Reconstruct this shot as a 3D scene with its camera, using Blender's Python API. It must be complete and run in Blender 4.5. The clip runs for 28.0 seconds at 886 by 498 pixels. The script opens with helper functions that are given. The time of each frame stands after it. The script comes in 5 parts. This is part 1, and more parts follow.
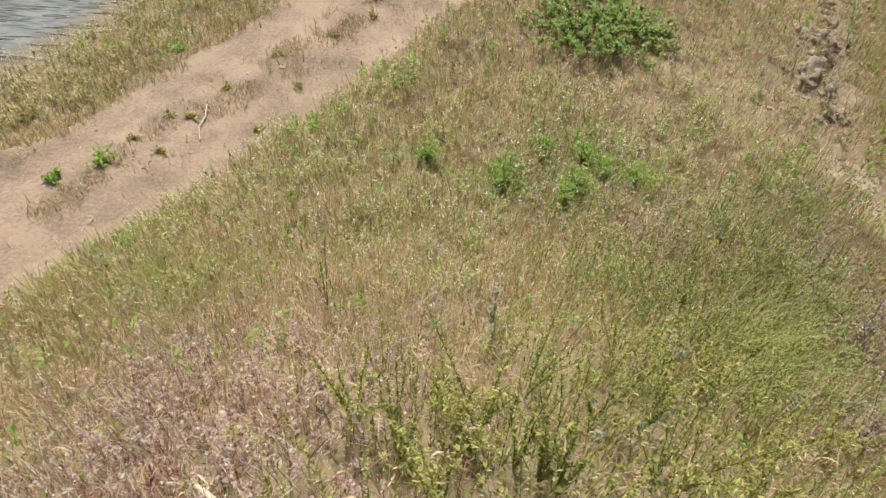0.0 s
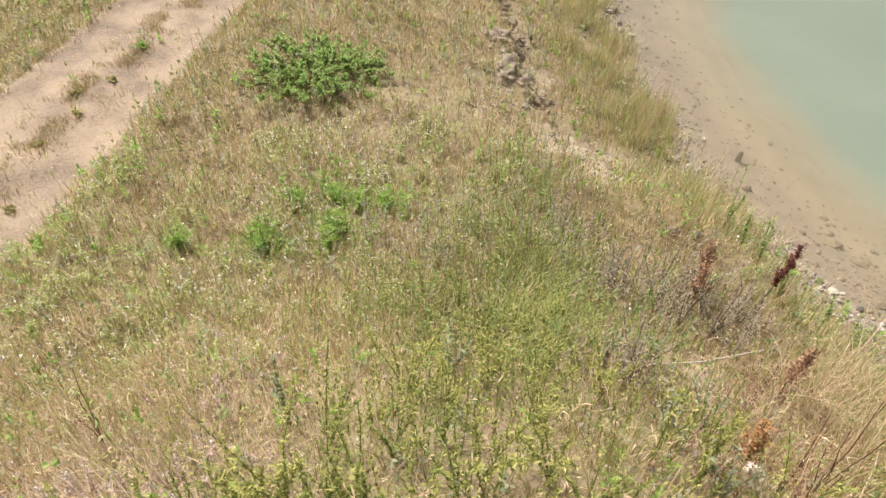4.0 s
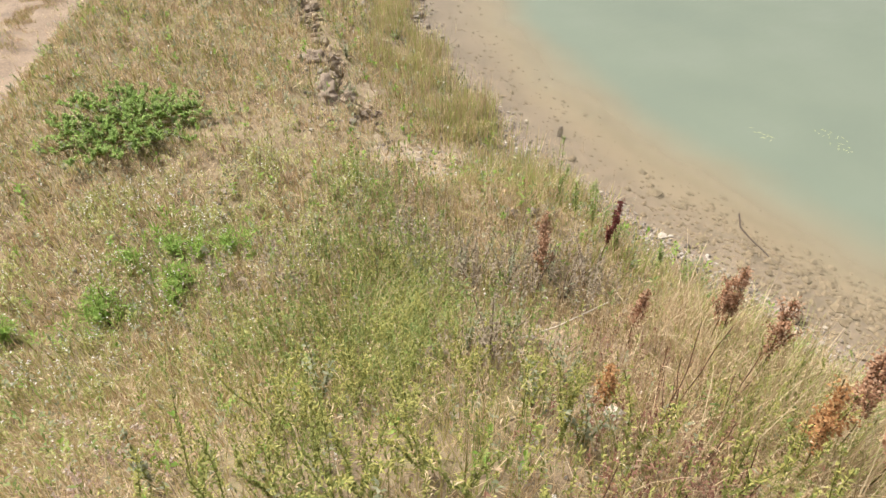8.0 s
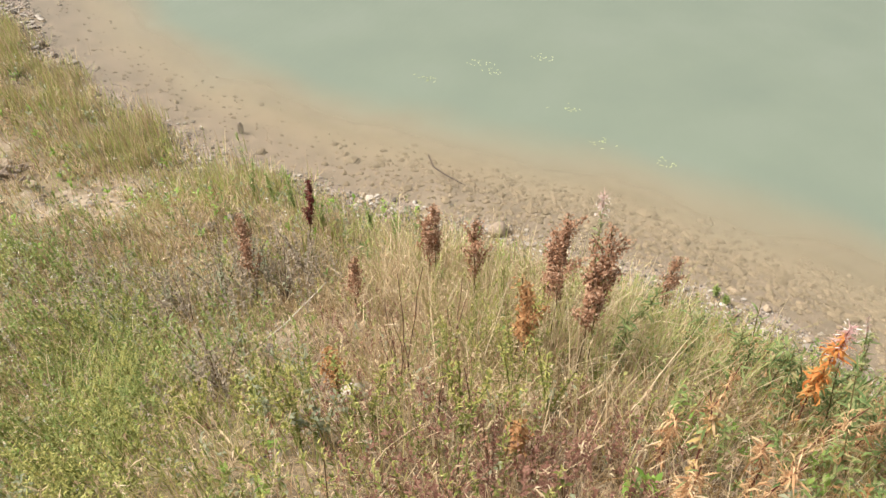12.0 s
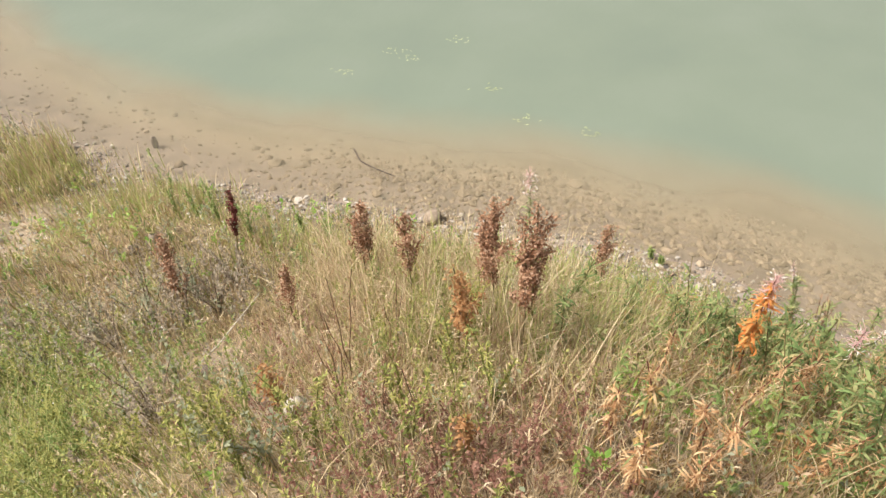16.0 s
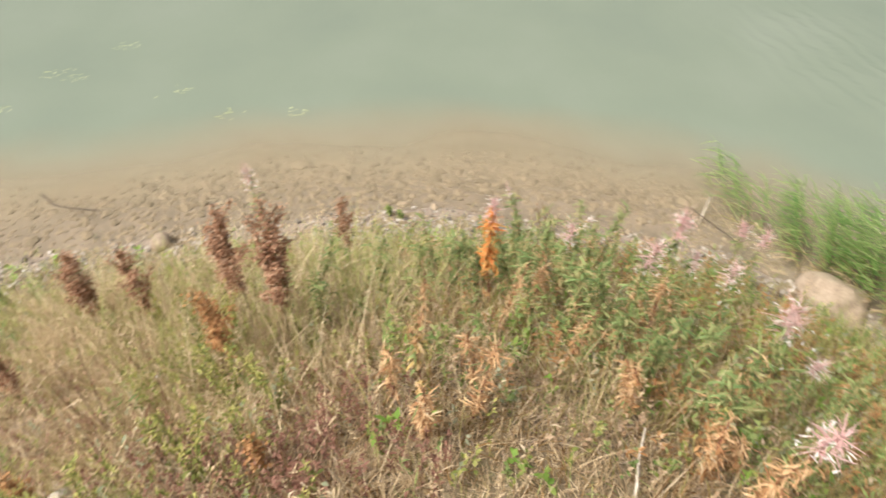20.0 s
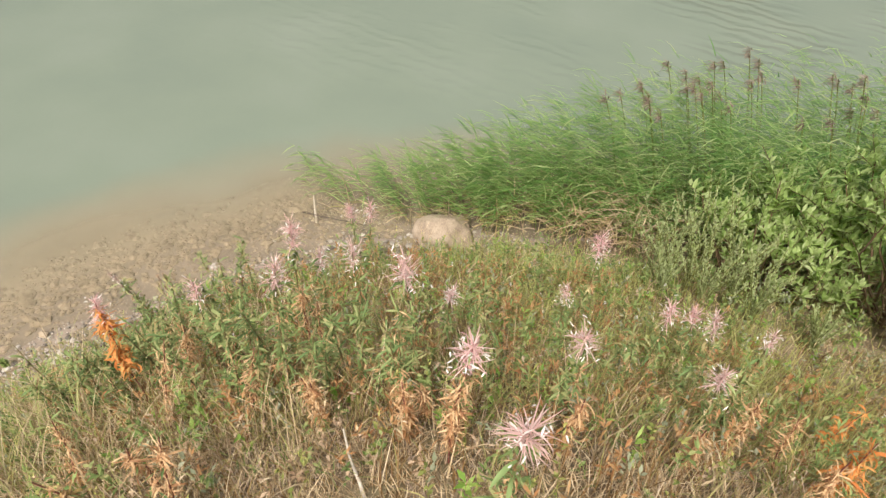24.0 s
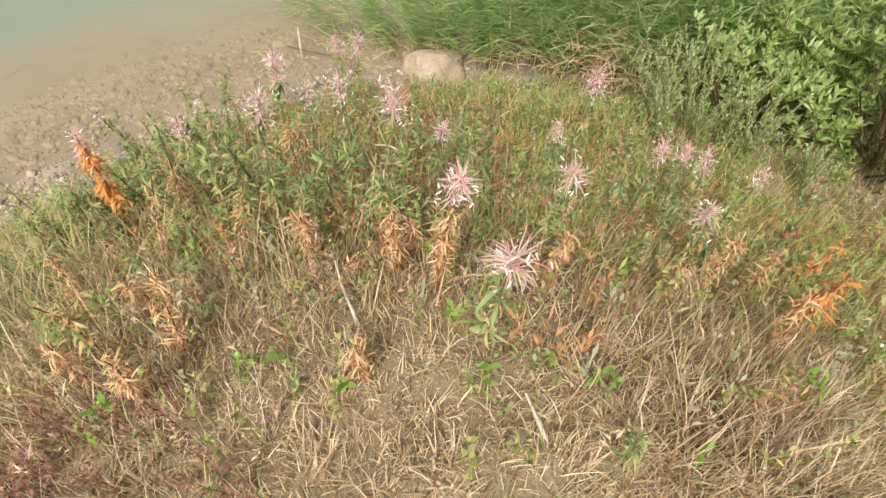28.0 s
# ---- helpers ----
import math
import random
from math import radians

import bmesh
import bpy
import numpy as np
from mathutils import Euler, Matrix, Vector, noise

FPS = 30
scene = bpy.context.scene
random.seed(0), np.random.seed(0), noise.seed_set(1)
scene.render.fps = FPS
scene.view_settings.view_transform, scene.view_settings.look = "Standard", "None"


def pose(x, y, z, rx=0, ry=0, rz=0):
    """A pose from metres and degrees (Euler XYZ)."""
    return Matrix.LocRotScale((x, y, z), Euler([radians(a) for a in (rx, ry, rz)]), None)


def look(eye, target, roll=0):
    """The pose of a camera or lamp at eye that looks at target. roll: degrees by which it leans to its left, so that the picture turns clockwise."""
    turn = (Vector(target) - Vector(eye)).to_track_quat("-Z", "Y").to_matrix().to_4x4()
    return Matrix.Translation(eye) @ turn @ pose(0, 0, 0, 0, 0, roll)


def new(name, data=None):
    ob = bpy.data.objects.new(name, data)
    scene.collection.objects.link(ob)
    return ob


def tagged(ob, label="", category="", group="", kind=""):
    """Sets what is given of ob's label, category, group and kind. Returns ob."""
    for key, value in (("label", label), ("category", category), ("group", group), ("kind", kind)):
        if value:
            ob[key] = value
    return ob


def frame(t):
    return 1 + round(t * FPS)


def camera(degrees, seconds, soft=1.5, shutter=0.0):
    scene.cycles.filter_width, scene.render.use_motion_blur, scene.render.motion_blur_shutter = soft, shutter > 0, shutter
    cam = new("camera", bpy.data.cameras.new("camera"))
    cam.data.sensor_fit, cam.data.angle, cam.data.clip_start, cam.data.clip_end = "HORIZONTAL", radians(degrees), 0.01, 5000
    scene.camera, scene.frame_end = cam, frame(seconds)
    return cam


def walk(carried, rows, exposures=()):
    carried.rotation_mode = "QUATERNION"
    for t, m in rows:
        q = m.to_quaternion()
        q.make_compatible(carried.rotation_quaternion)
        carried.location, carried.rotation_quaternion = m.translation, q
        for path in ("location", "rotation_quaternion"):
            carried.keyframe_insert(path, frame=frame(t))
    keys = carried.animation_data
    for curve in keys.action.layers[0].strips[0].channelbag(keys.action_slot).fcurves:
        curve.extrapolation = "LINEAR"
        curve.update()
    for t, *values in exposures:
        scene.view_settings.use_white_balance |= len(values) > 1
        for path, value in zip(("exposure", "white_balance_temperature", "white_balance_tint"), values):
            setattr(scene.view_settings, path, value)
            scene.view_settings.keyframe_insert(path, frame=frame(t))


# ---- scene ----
# ---- the camera and its walk ----
cam = camera(68.24, 28.0, soft=1.4, shutter=0.5)
PATH = [(0.0, -0.356, 0.244, 4.679, 42.69, 3.94, 0.0),
        (0.5, -0.36, 0.245, 4.681, 42.85, 4.41, -0.56),
        (1.0, -0.367, 0.252, 4.673, 42.63, 4.51, -0.68),
        (1.5, -0.349, 0.246, 4.693, 42.57, 4.48, -1.18),
        (2.0, -0.252, 0.225, 4.737, 45.71, 3.89, -16.28),
        (2.5, -0.19, 0.214, 4.764, 47.34, 3.37, -23.92),
        (4.5, -0.15, 0.202, 4.758, 46.94, 2.24, -23.86),
        (5.0, -0.112, 0.207, 4.768, 47.45, 2.05, -23.08),
        (5.5, -0.04, 0.11, 4.791, 50.23, 1.25, -38.76),
        (6.0, -0.121, 0.1, 4.797, 49.98, 0.88, -41.12),
        (6.5, -0.083, 0.074, 4.785, 49.48, 0.84, -40.29),
        (7.0, -0.056, 0.08, 4.775, 48.93, 0.81, -39.74),
        (7.5, -0.047, 0.094, 4.774, 48.62, 0.0, -39.14),
        (8.0, -0.051, 0.092, 4.776, 48.55, 0.17, -39.41),
        (8.5, 0.049, 0.02, 4.774, 50.82, -0.15, -50.91),
        (9.0, 0.064, 0.006, 4.765, 50.41, -0.08, -53.92),
        (9.5, 0.06, 0.011, 4.763, 49.74, -0.24, -54.62),
        (10.0, 0.06, 0.019, 4.765, 49.41, -0.71, -54.56),
        (10.5, 0.069, 0.016, 4.761, 49.1, -0.78, -54.54),
        (11.0, 0.085, 0.013, 4.755, 48.79, -1.02, -54.54),
        (11.5, 0.134, -0.021, 4.732, 48.53, -0.94, -60.48),
        (12.0, 0.208, -0.08, 4.7, 47.18, -0.71, -68.58),
        (12.5, 0.182, -0.056, 4.716, 47.2, -1.36, -67.02),
        (14.5, 0.281, -0.121, 4.678, 46.46, -3.17, -76.75),
        (15.0, 0.286, -0.123, 4.671, 46.22, -2.95, -75.97),
        (15.5, 0.296, -0.124, 4.665, 46.21, -2.96, -75.56),
        (16.0, 0.299, -0.121, 4.667, 45.97, -2.9, -75.31),
        (16.5, 0.291, -0.113, 4.671, 45.7, -2.63, -75.71),
        (17.0, 0.281, -0.127, 4.66, 45.12, -2.38, -82.15),
        (17.5, 0.293, -0.158, 4.666, 43.35, 0.7, -103.22),
        (18.0, 0.296, -0.164, 4.664, 44.26, 0.95, -102.46),
        (18.5, 0.316, -0.179, 4.654, 43.79, 0.84, -101.85),
        (19.0, 0.321, -0.184, 4.651, 43.75, 0.62, -101.65),
        (19.5, 0.322, -0.179, 4.655, 43.54, 0.75, -101.84),
        (20.0, 0.325, -0.188, 4.66, 43.67, 0.35, -105.3),
        (20.5, 0.311, -0.244, 4.656, 43.84, 1.12, -121.04),
        (22.5, 0.327, -0.276, 4.651, 43.5, -0.07, -118.94),
        (23.0, 0.325, -0.283, 4.646, 44.95, 1.17, -130.32),
        (23.5, 0.278, -0.278, 4.66, 46.86, 2.78, -147.97),
        (24.0, 0.271, -0.292, 4.663, 46.67, 2.04, -147.18),
        (24.5, 0.266, -0.288, 4.667, 46.9, 2.29, -147.23),
        (25.0, 0.262, -0.288, 4.669, 46.94, 2.33, -147.46),
        (25.5, 0.26, -0.287, 4.673, 46.96, 2.09, -147.48),
        (26.0, 0.258, -0.288, 4.674, 46.96, 1.99, -147.58),
        (26.5, 0.259, -0.288, 4.67, 47.25, 1.82, -147.53),
        (27.0, 0.245, -0.285, 4.661, 42.52, 2.68, -148.92),
        (27.5, 0.256, -0.289, 4.629, 33.33, 3.59, -149.16),
        (28.0, 0.256, -0.29, 4.628, 33.04, 3.76, -149.29)]
walk(cam, [(t, pose(x, y, z, rx, 0, rz) @ pose(0, 0, 0, 0, 0, roll)) for t, x, y, z, rx, roll, rz in PATH],
     exposures=[(0, 0.18), (0.8, 0.46), (2.5, 0.5), (11, 0.47), (22.5, 0.42), (24, 0.32), (26.5, 0.32), (27.5, 0.4), (28, 0.4)])

# ---- light: a bright, thinly overcast sky ----
SUN_HIGH, SUN_FROM = radians(54), radians(345)
world = bpy.data.worlds.new("sky")
scene.world, world.use_nodes = world, True
nt = world.node_tree
sky = nt.nodes.new("ShaderNodeTexSky")
sky.sky_type, sky.sun_disc, sky.sun_elevation, sky.sun_rotation = "NISHITA", False, SUN_HIGH, SUN_FROM
sky.air_density, sky.dust_density = 1.5, 9.0
pale = nt.nodes.new("ShaderNodeHueSaturation")
pale.inputs["Saturation"].default_value = 0.35
nt.links.new(sky.outputs["Color"], pale.inputs["Color"])
nt.links.new(pale.outputs["Color"], nt.nodes["Background"].inputs["Color"])
nt.nodes["Background"].inputs["Strength"].default_value = 0.095
sun = new("sun", bpy.data.lights.new("sun", "SUN"))
sun.data.energy, sun.data.angle, sun.data.color = 3.6, radians(10), (1.0, 0.95, 0.88)
sun.matrix_world = look((0, 0, 30), (-30 * math.sin(SUN_FROM) / math.tan(SUN_HIGH), -30 * math.cos(SUN_FROM) / math.tan(SUN_HIGH), 0))


# ---- materials ----
def node(tree, kind, **sets):
    n = tree.nodes.new(kind)
    for key, value in sets.items():
        if key in n.inputs:
            n.inputs[key].default_value = value
    return n


def ramp(tree, fac, colours):
    r = tree.nodes.new("ShaderNodeValToRGB")
    r.color_ramp.elements[0].color, r.color_ramp.elements[1].color = (*colours[0], 1), (*colours[-1], 1)
    for k, c in enumerate(colours[1:-1], 1):
        r.color_ramp.elements.new(k / (len(colours) - 1)).color = (*c, 1)
    tree.links.new(fac, r.inputs["Fac"])
    return r.outputs["Color"]


def fresh(name):
    m = bpy.data.materials.new(name)
    m.use_nodes = True
    return m, m.node_tree, m.node_tree.nodes["Principled BSDF"]


def leafy(name, colours, rough=.65, sheer=.3, by_object=False):
    """Blades and leaves: each one takes its own colour, with a little mottling, and lets some light through."""
    m, t, bsdf = fresh(name)
    info = t.nodes.new("ShaderNodeObjectInfo" if by_object else "ShaderNodeNewGeometry")
    where = t.nodes.new("ShaderNodeTexCoord")
    spots = node(t, "ShaderNodeTexNoise", Scale=2.2, Detail=3.0)
    t.links.new(where.outputs["Object"], spots.inputs["Vector"])
    mix = t.nodes.new("ShaderNodeMath")
    mix.operation, mix.use_clamp = "MULTIPLY_ADD", True
    mix.inputs[1].default_value, mix.inputs[2].default_value = .75, .12
    t.links.new(info.outputs["Random" if by_object else "Random Per Island"], mix.inputs[0])
    add = t.nodes.new("ShaderNodeMath")
    add.operation, add.use_clamp = "MULTIPLY_ADD", True
    add.inputs[1].default_value, add.inputs[2].default_value = .5, -.25
    t.links.new(spots.outputs["Fac"], add.inputs[0])
    both = t.nodes.new("ShaderNodeMath")
    both.use_clamp = True
    t.links.new(mix.outputs[0], both.inputs[0])
    t.links.new(add.outputs[0], both.inputs[1])
    colour = ramp(t, both.outputs[0], colours)
    t.links.new(colour, bsdf.inputs["Base Color"])
    bsdf.inputs["Roughness"].default_value = rough
    bsdf.inputs["Specular IOR Level"].default_value = .3
    if sheer:
        glow = t.nodes.new("ShaderNodeBsdfTranslucent")
        t.links.new(colour, glow.inputs["Color"])
        blend = node(t, "ShaderNodeMixShader", Fac=sheer)
        t.links.new(bsdf.outputs[0], blend.inputs[1])
        t.links.new(glow.outputs[0], blend.inputs[2])
        t.links.new(blend.outputs[0], t.nodes["Material Output"].inputs["Surface"])
    return m


def earthy(name, colours, scale=6.0, fine=90.0, rough=.9, bump=.5, island=0.0):
    """Soil, sand and stone: stains at one scale, grain at another, and relief from both."""
    m, t, bsdf = fresh(name)
    where = t.nodes.new("ShaderNodeTexCoord")
    big = node(t, "ShaderNodeTexNoise", Scale=scale, Detail=5.0, Roughness=.6)
    small = node(t, "ShaderNodeTexNoise", Scale=fine, Detail=4.0, Roughness=.7)
    for n in (big, small):
        t.links.new(where.outputs["Object"], n.inputs["Vector"])
    mix = node(t, "ShaderNodeMix")
    mix.inputs[0].default_value = .45
    t.links.new(big.outputs["Fac"], mix.inputs[2])
    t.links.new(small.outputs["Fac"], mix.inputs[3])
    fac = mix.outputs[0]
    wide = t.nodes.new("ShaderNodeMapRange")
    wide.inputs[1].default_value, wide.inputs[2].default_value = .32, .68
    t.links.new(fac, wide.inputs[0])
    fac = wide.outputs[0]
    if island:
        geo = t.nodes.new("ShaderNodeNewGeometry")
        turn = node(t, "ShaderNodeMix")
        turn.inputs[0].default_value = island
        t.links.new(fac, turn.inputs[2])
        t.links.new(geo.outputs["Random Per Island"], turn.inputs[3])
        fac = turn.outputs[0]
    t.links.new(ramp(t, fac, colours), bsdf.inputs["Base Color"])
    bsdf.inputs["Roughness"].default_value = rough
    relief = node(t, "ShaderNodeBump", Strength=bump, Distance=.02)
    t.links.new(mix.outputs[0], relief.inputs["Height"])
    t.links.new(relief.outputs[0], bsdf.inputs["Normal"])
    return m


def hexes(*codes):
    """Base colours from plain sRGB codes."""
    out = []
    for c in codes:
        rgb = [int(c[k:k + 2], 16) / 255 for k in (0, 2, 4)]
        out.append(tuple(v / 12.92 if v < .04045 else ((v + .055) / 1.055) ** 2.4 for v in rgb))
    return out


SOIL = earthy("dry_soil", hexes("54483b", "73634d", "948268", "7c7454", "b0a084"), 3.2, 55, bump=1.0)
SAND = earthy("track_sand", hexes("625447", "786757", "8d7a67", "a08c76", "867564"), 2.0, 30, bump=.8)
BED = earthy("pond_bed_stones", hexes("75685a", "8f8071", "a69685"), 3.0, 40)
STONE = earthy("pebble_stone", hexes("4a433c", "6e655a", "93897d", "b8aea0", "7a6d5f", "cac1b4"), 14, 120, .8, .3, .85)
def silted_and_lightened(m):
    """Pale silt covers the pond bed where it lies deeper, painted lighter to offset the slope's weaker light."""
    t = m.node_tree
    bsdf = t.nodes["Principled BSDF"]
    was = bsdf.inputs["Base Color"].links[0].from_socket
    place, split = t.nodes.new("ShaderNodeNewGeometry"), t.nodes.new("ShaderNodeSeparateXYZ")
    t.links.new(place.outputs["Position"], split.inputs[0])
    deep = t.nodes.new("ShaderNodeMapRange")
    deep.interpolation_type = "SMOOTHSTEP"
    deep.inputs[1].default_value, deep.inputs[2].default_value = -.12, -.42
    t.links.new(split.outputs["Z"], deep.inputs[0])
    mix = t.nodes.new("ShaderNodeMix")
    mix.data_type = "RGBA"
    t.links.new(deep.outputs[0], mix.inputs[0])
    t.links.new(was, mix.inputs[6])
    # silt colour, raised to make up for the dimmer light on the bed slope
    mix.inputs[7].default_value = (*hexes("a6967f")[0], 1)
    t.links.new(mix.outputs[2], bsdf.inputs["Base Color"])


silted_and_lightened(BED)
PALESTONE = earthy("pale_pebble", hexes("8e8278", "aca196", "c4bbb0", "786e64"), 14, 120, .8, .3, .85)
BEDSTONE = earthy("silty_stone", hexes("726452", "918069", "a8967e", "82725c", "b8a790"), 14, 120, .8, .3, .75)
BOULDER = earthy("boulder_stone", hexes("746457", "94826f", "ae9c88", "86766a"), 5, 60, .85, .8)
CLOD = earthy("bare_earth", hexes("6c5d50", "90806f", "b2a390"), 9, 60, .95, 1.0)
PALE_EARTH = earthy("pale_crumbled_earth", hexes("7c6c5a", "a08f78", "beae98"), 9, 60, .95, 1.0)
STRAW = leafy("straw", hexes("96805f", "bba482", "d6c09c", "e6d6ba"))
TAN = leafy("tan_straw", hexes("987e60", "b89c7a", "d2ba98", "c6aa9c"))
MATTED = leafy("matted_grass", hexes("62492f", "82643f", "a08054", "7e7042"))
BLEACHED = leafy("bleached_straw", hexes("c8b694", "dccba8", "e8dcc0", "d2bca0"))
GREYSTRAW = leafy("greyed_straw", hexes("806c58", "a48f7c", "c8b6a4", "b49c92"))
TWIGGY = leafy("dry_twig_leaf", hexes("644338", "845c4c", "a07a68", "8a6050"))
OLIVE = leafy("olive_grass", hexes("7a774a", "989258", "b2aa6e", "c8bc84"))
GREEN = leafy("green_grass", hexes("62783e", "7e924e", "9aa864", "aeb476"))
LUSH = leafy("lush_leaf", hexes("6f943e", "86aa4c", "a2bc62", "b8ca7a"), sheer=.5)
YELLOW = leafy("yellow_herb_leaf", hexes("606a36", "7a8242", "949654", "aca666"))
YBLOOM = leafy("yellow_bloom", hexes("a09c56", "b2ae64", "c6c07a"))
GREY = leafy("grey_herb_leaf", hexes("807460", "978a75", "ad9f8b", "a59888"))
PINKISH = leafy("pinkish_dry_leaf", hexes("8a7268", "a88e84", "c0a89e", "b48e88"))
YGREEN = leafy("yellow_green_grass", hexes("8c9250", "a4aa62", "babc7a", "c8c28e"), sheer=.4)
SAGE = leafy("sage_leaf", hexes("7c8262", "94987a", "acab90"))
RUST = leafy("rust_seed", hexes("785440", "9a7256", "b89276", "d2b49a"), sheer=.35)
DARKRED = leafy("dark_red_seed", hexes("4c2220", "683028", "804238"), sheer=.1)
ORANGE = leafy("orange_leaf", hexes("8c5f3c", "a87a50", "bc9264", "a88a60"))
DRYLEAF = leafy("withered_leaf", hexes("92765c", "ab8e70", "c0a68a", "cbb69e"))
PINK = leafy("pink_pod", hexes("cc969a", "dcaeac", "e8c6c2", "dab4a6"), sheer=.4)
SEEDY = leafy("pale_dry_flower", hexes("b0a090", "c6b8aa", "dacec2"))
FLUFF = leafy("white_fluff", hexes("d8d0c8", "ece6e0", "f2eeea"), sheer=.3)
FIRELEAF = leafy("bank_herb_leaf", hexes("586c3c", "74884c", "92a062", "b0a674"))
REED = leafy("reed_leaf", hexes("567e48", "7aa058", "a2bc74", "ccd09c"), sheer=.6)
REEDHEAD = leafy("reed_plume", hexes("5e4e42", "7a6858", "948272", "a69484"), sheer=.3)
BUSHLEAF = leafy("bush_leaf", hexes("8aa854", "a2bc6c", "b8cc86", "ccd8a0"), sheer=.55)
WILLOW = leafy("willow_leaf", hexes("8aa456", "a6bc70", "c2d090", "dce4b8"), sheer=.6)
PALEWILLOW = leafy("pale_shoot_leaf", hexes("a8b47c", "bec792", "d4d8ac"), sheer=.55)
STALK = leafy("olive_stalk", hexes("5c5036", "70643f", "80704e"), sheer=0)
STEM = leafy("brown_stem", hexes("4c3a2a", "6b5440", "7d6a4c"), sheer=0)
GSTEM = leafy("green_stem", hexes("5f6a34", "7a7f40", "8c7a48"), sheer=0)
REDSTEM = leafy("red_stem", hexes("5a3028", "74443a", "8a5c4a"), sheer=0)
WOOD = earthy("pale_dead_wood", hexes("a89a88", "c4b8a6", "d8cebf"), 20, 200, .8, .3)
DARKWOOD = earthy("wet_dark_wood", hexes("2e261f", "4a3d32", "5c4c3e"), 20, 200, .7, .3)


def watery(name, murky, silt, wave, sharp, streak):
    """Still, silty pond water: its murk hides the bed with depth, and its skin mirrors the sky."""
    m, t, bsdf = fresh(name)
    depth = t.nodes.new("ShaderNodeAttribute")
    depth.attribute_name = "depth"
    where = t.nodes.new("ShaderNodeTexCoord")
    drift = node(t, "ShaderNodeTexNoise", Scale=.5, Detail=3.0)
    t.links.new(where.outputs["Object"], drift.inputs["Vector"])
    veil = t.nodes.new("ShaderNodeMapRange")
    veil.interpolation_type = "SMOOTHSTEP"
    veil.inputs[1].default_value, veil.inputs[2].default_value, veil.inputs[3].default_value = .08, .9, .18
    push = t.nodes.new("ShaderNodeMath")
    push.operation = "MULTIPLY_ADD"
    push.inputs[1].default_value = .22
    t.links.new(drift.outputs["Fac"], push.inputs[0])
    t.links.new(depth.outputs["Fac"], push.inputs[2])
    t.links.new(push.outputs[0], veil.inputs[0])
    murk = t.nodes.new("ShaderNodeBsdfDiffuse")
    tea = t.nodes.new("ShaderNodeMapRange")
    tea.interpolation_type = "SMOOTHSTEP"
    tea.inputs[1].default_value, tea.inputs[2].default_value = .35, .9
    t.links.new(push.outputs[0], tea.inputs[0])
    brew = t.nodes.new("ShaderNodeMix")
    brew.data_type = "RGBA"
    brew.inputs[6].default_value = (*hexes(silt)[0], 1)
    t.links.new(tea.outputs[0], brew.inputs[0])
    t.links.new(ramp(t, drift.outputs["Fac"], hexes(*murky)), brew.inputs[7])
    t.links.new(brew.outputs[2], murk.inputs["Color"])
    clear = t.nodes.new("ShaderNodeBsdfTransparent")
    clear.inputs["Color"].default_value = (.96, .95, .9, 1)
    body = t.nodes.new("ShaderNodeMixShader")
    t.links.new(veil.outputs[0], body.inputs[0])
    t.links.new(clear.outputs[0], body.inputs[1])
    t.links.new(murk.outputs[0], body.inputs[2])
    ripple = node(t, "ShaderNodeTexNoise", Scale=wave, Detail=2.0)
    stretch = t.nodes.new("ShaderNodeMapping")
    stretch.inputs["Rotation"].default_value = (0, 0, radians(35))
    stretch.inputs["Scale"].default_value = (streak, 1.4, 1)
    t.links.new(where.outputs["Object"], stretch.inputs["Vector"])
    t.links.new(stretch.outputs[0], ripple.inputs["Vector"])
    relief = node(t, "ShaderNodeBump", Strength=sharp, Distance=.02 if sharp < .5 else .30)
    bands = t.nodes.new("ShaderNodeTexWave")
    bands.bands_direction = "Y"
    for key, value in (("Scale", 1.1), ("Distortion", 5.0), ("Detail", 2.0), ("Detail Scale", 1.6)):
        bands.inputs[key].default_value = value
    t.links.new(where.outputs["Object"], bands.inputs["Vector"])
    gusts = node(t, "ShaderNodeTexNoise", Scale=.35, Detail=3.0)
    t.links.new(where.outputs["Object"], gusts.inputs["Vector"])
    gust = t.nodes.new("ShaderNodeMapRange")
    gust.interpolation_type = "SMOOTHSTEP"
    gust.inputs[1].default_value, gust.inputs[2].default_value = .46, .62
    t.links.new(gusts.outputs["Fac"], gust.inputs[0])
    split = t.nodes.new("ShaderNodeSeparateXYZ")
    t.links.new(where.outputs["Object"], split.inputs[0])
    open_water = t.nodes.new("ShaderNodeMapRange")
    open_water.inputs[1].default_value, open_water.inputs[2].default_value = -6.0, -9.0
    t.links.new(split.outputs["Y"], open_water.inputs[0])
    where_wind = t.nodes.new("ShaderNodeMath")
    where_wind.operation = "MULTIPLY"
    t.links.new(gust.outputs[0], where_wind.inputs[0])
    t.links.new(open_water.outputs[0], where_wind.inputs[1])
    waves = t.nodes.new("ShaderNodeMath")
    waves.operation = "MULTIPLY"
    t.links.new(bands.outputs["Fac"], waves.inputs[0])
    t.links.new(where_wind.outputs[0], waves.inputs[1])
    total = t.nodes.new("ShaderNodeMath")
    total.operation = "MULTIPLY_ADD"
    total.inputs[1].default_value = 12.0
    t.links.new(waves.outputs[0], total.inputs[0])
    t.links.new(ripple.outputs["Fac"], total.inputs[2])
    t.links.new(total.outputs[0], relief.inputs["Height"])
    skin = node(t, "ShaderNodeBsdfGlossy", Roughness=.10)
    edge = node(t, "ShaderNodeFresnel", IOR=1.33)
    for n in (skin, edge, murk) if sharp > .5 else (skin, edge):
        t.links.new(relief.outputs[0], n.inputs["Normal"])
    out = t.nodes.new("ShaderNodeMixShader")
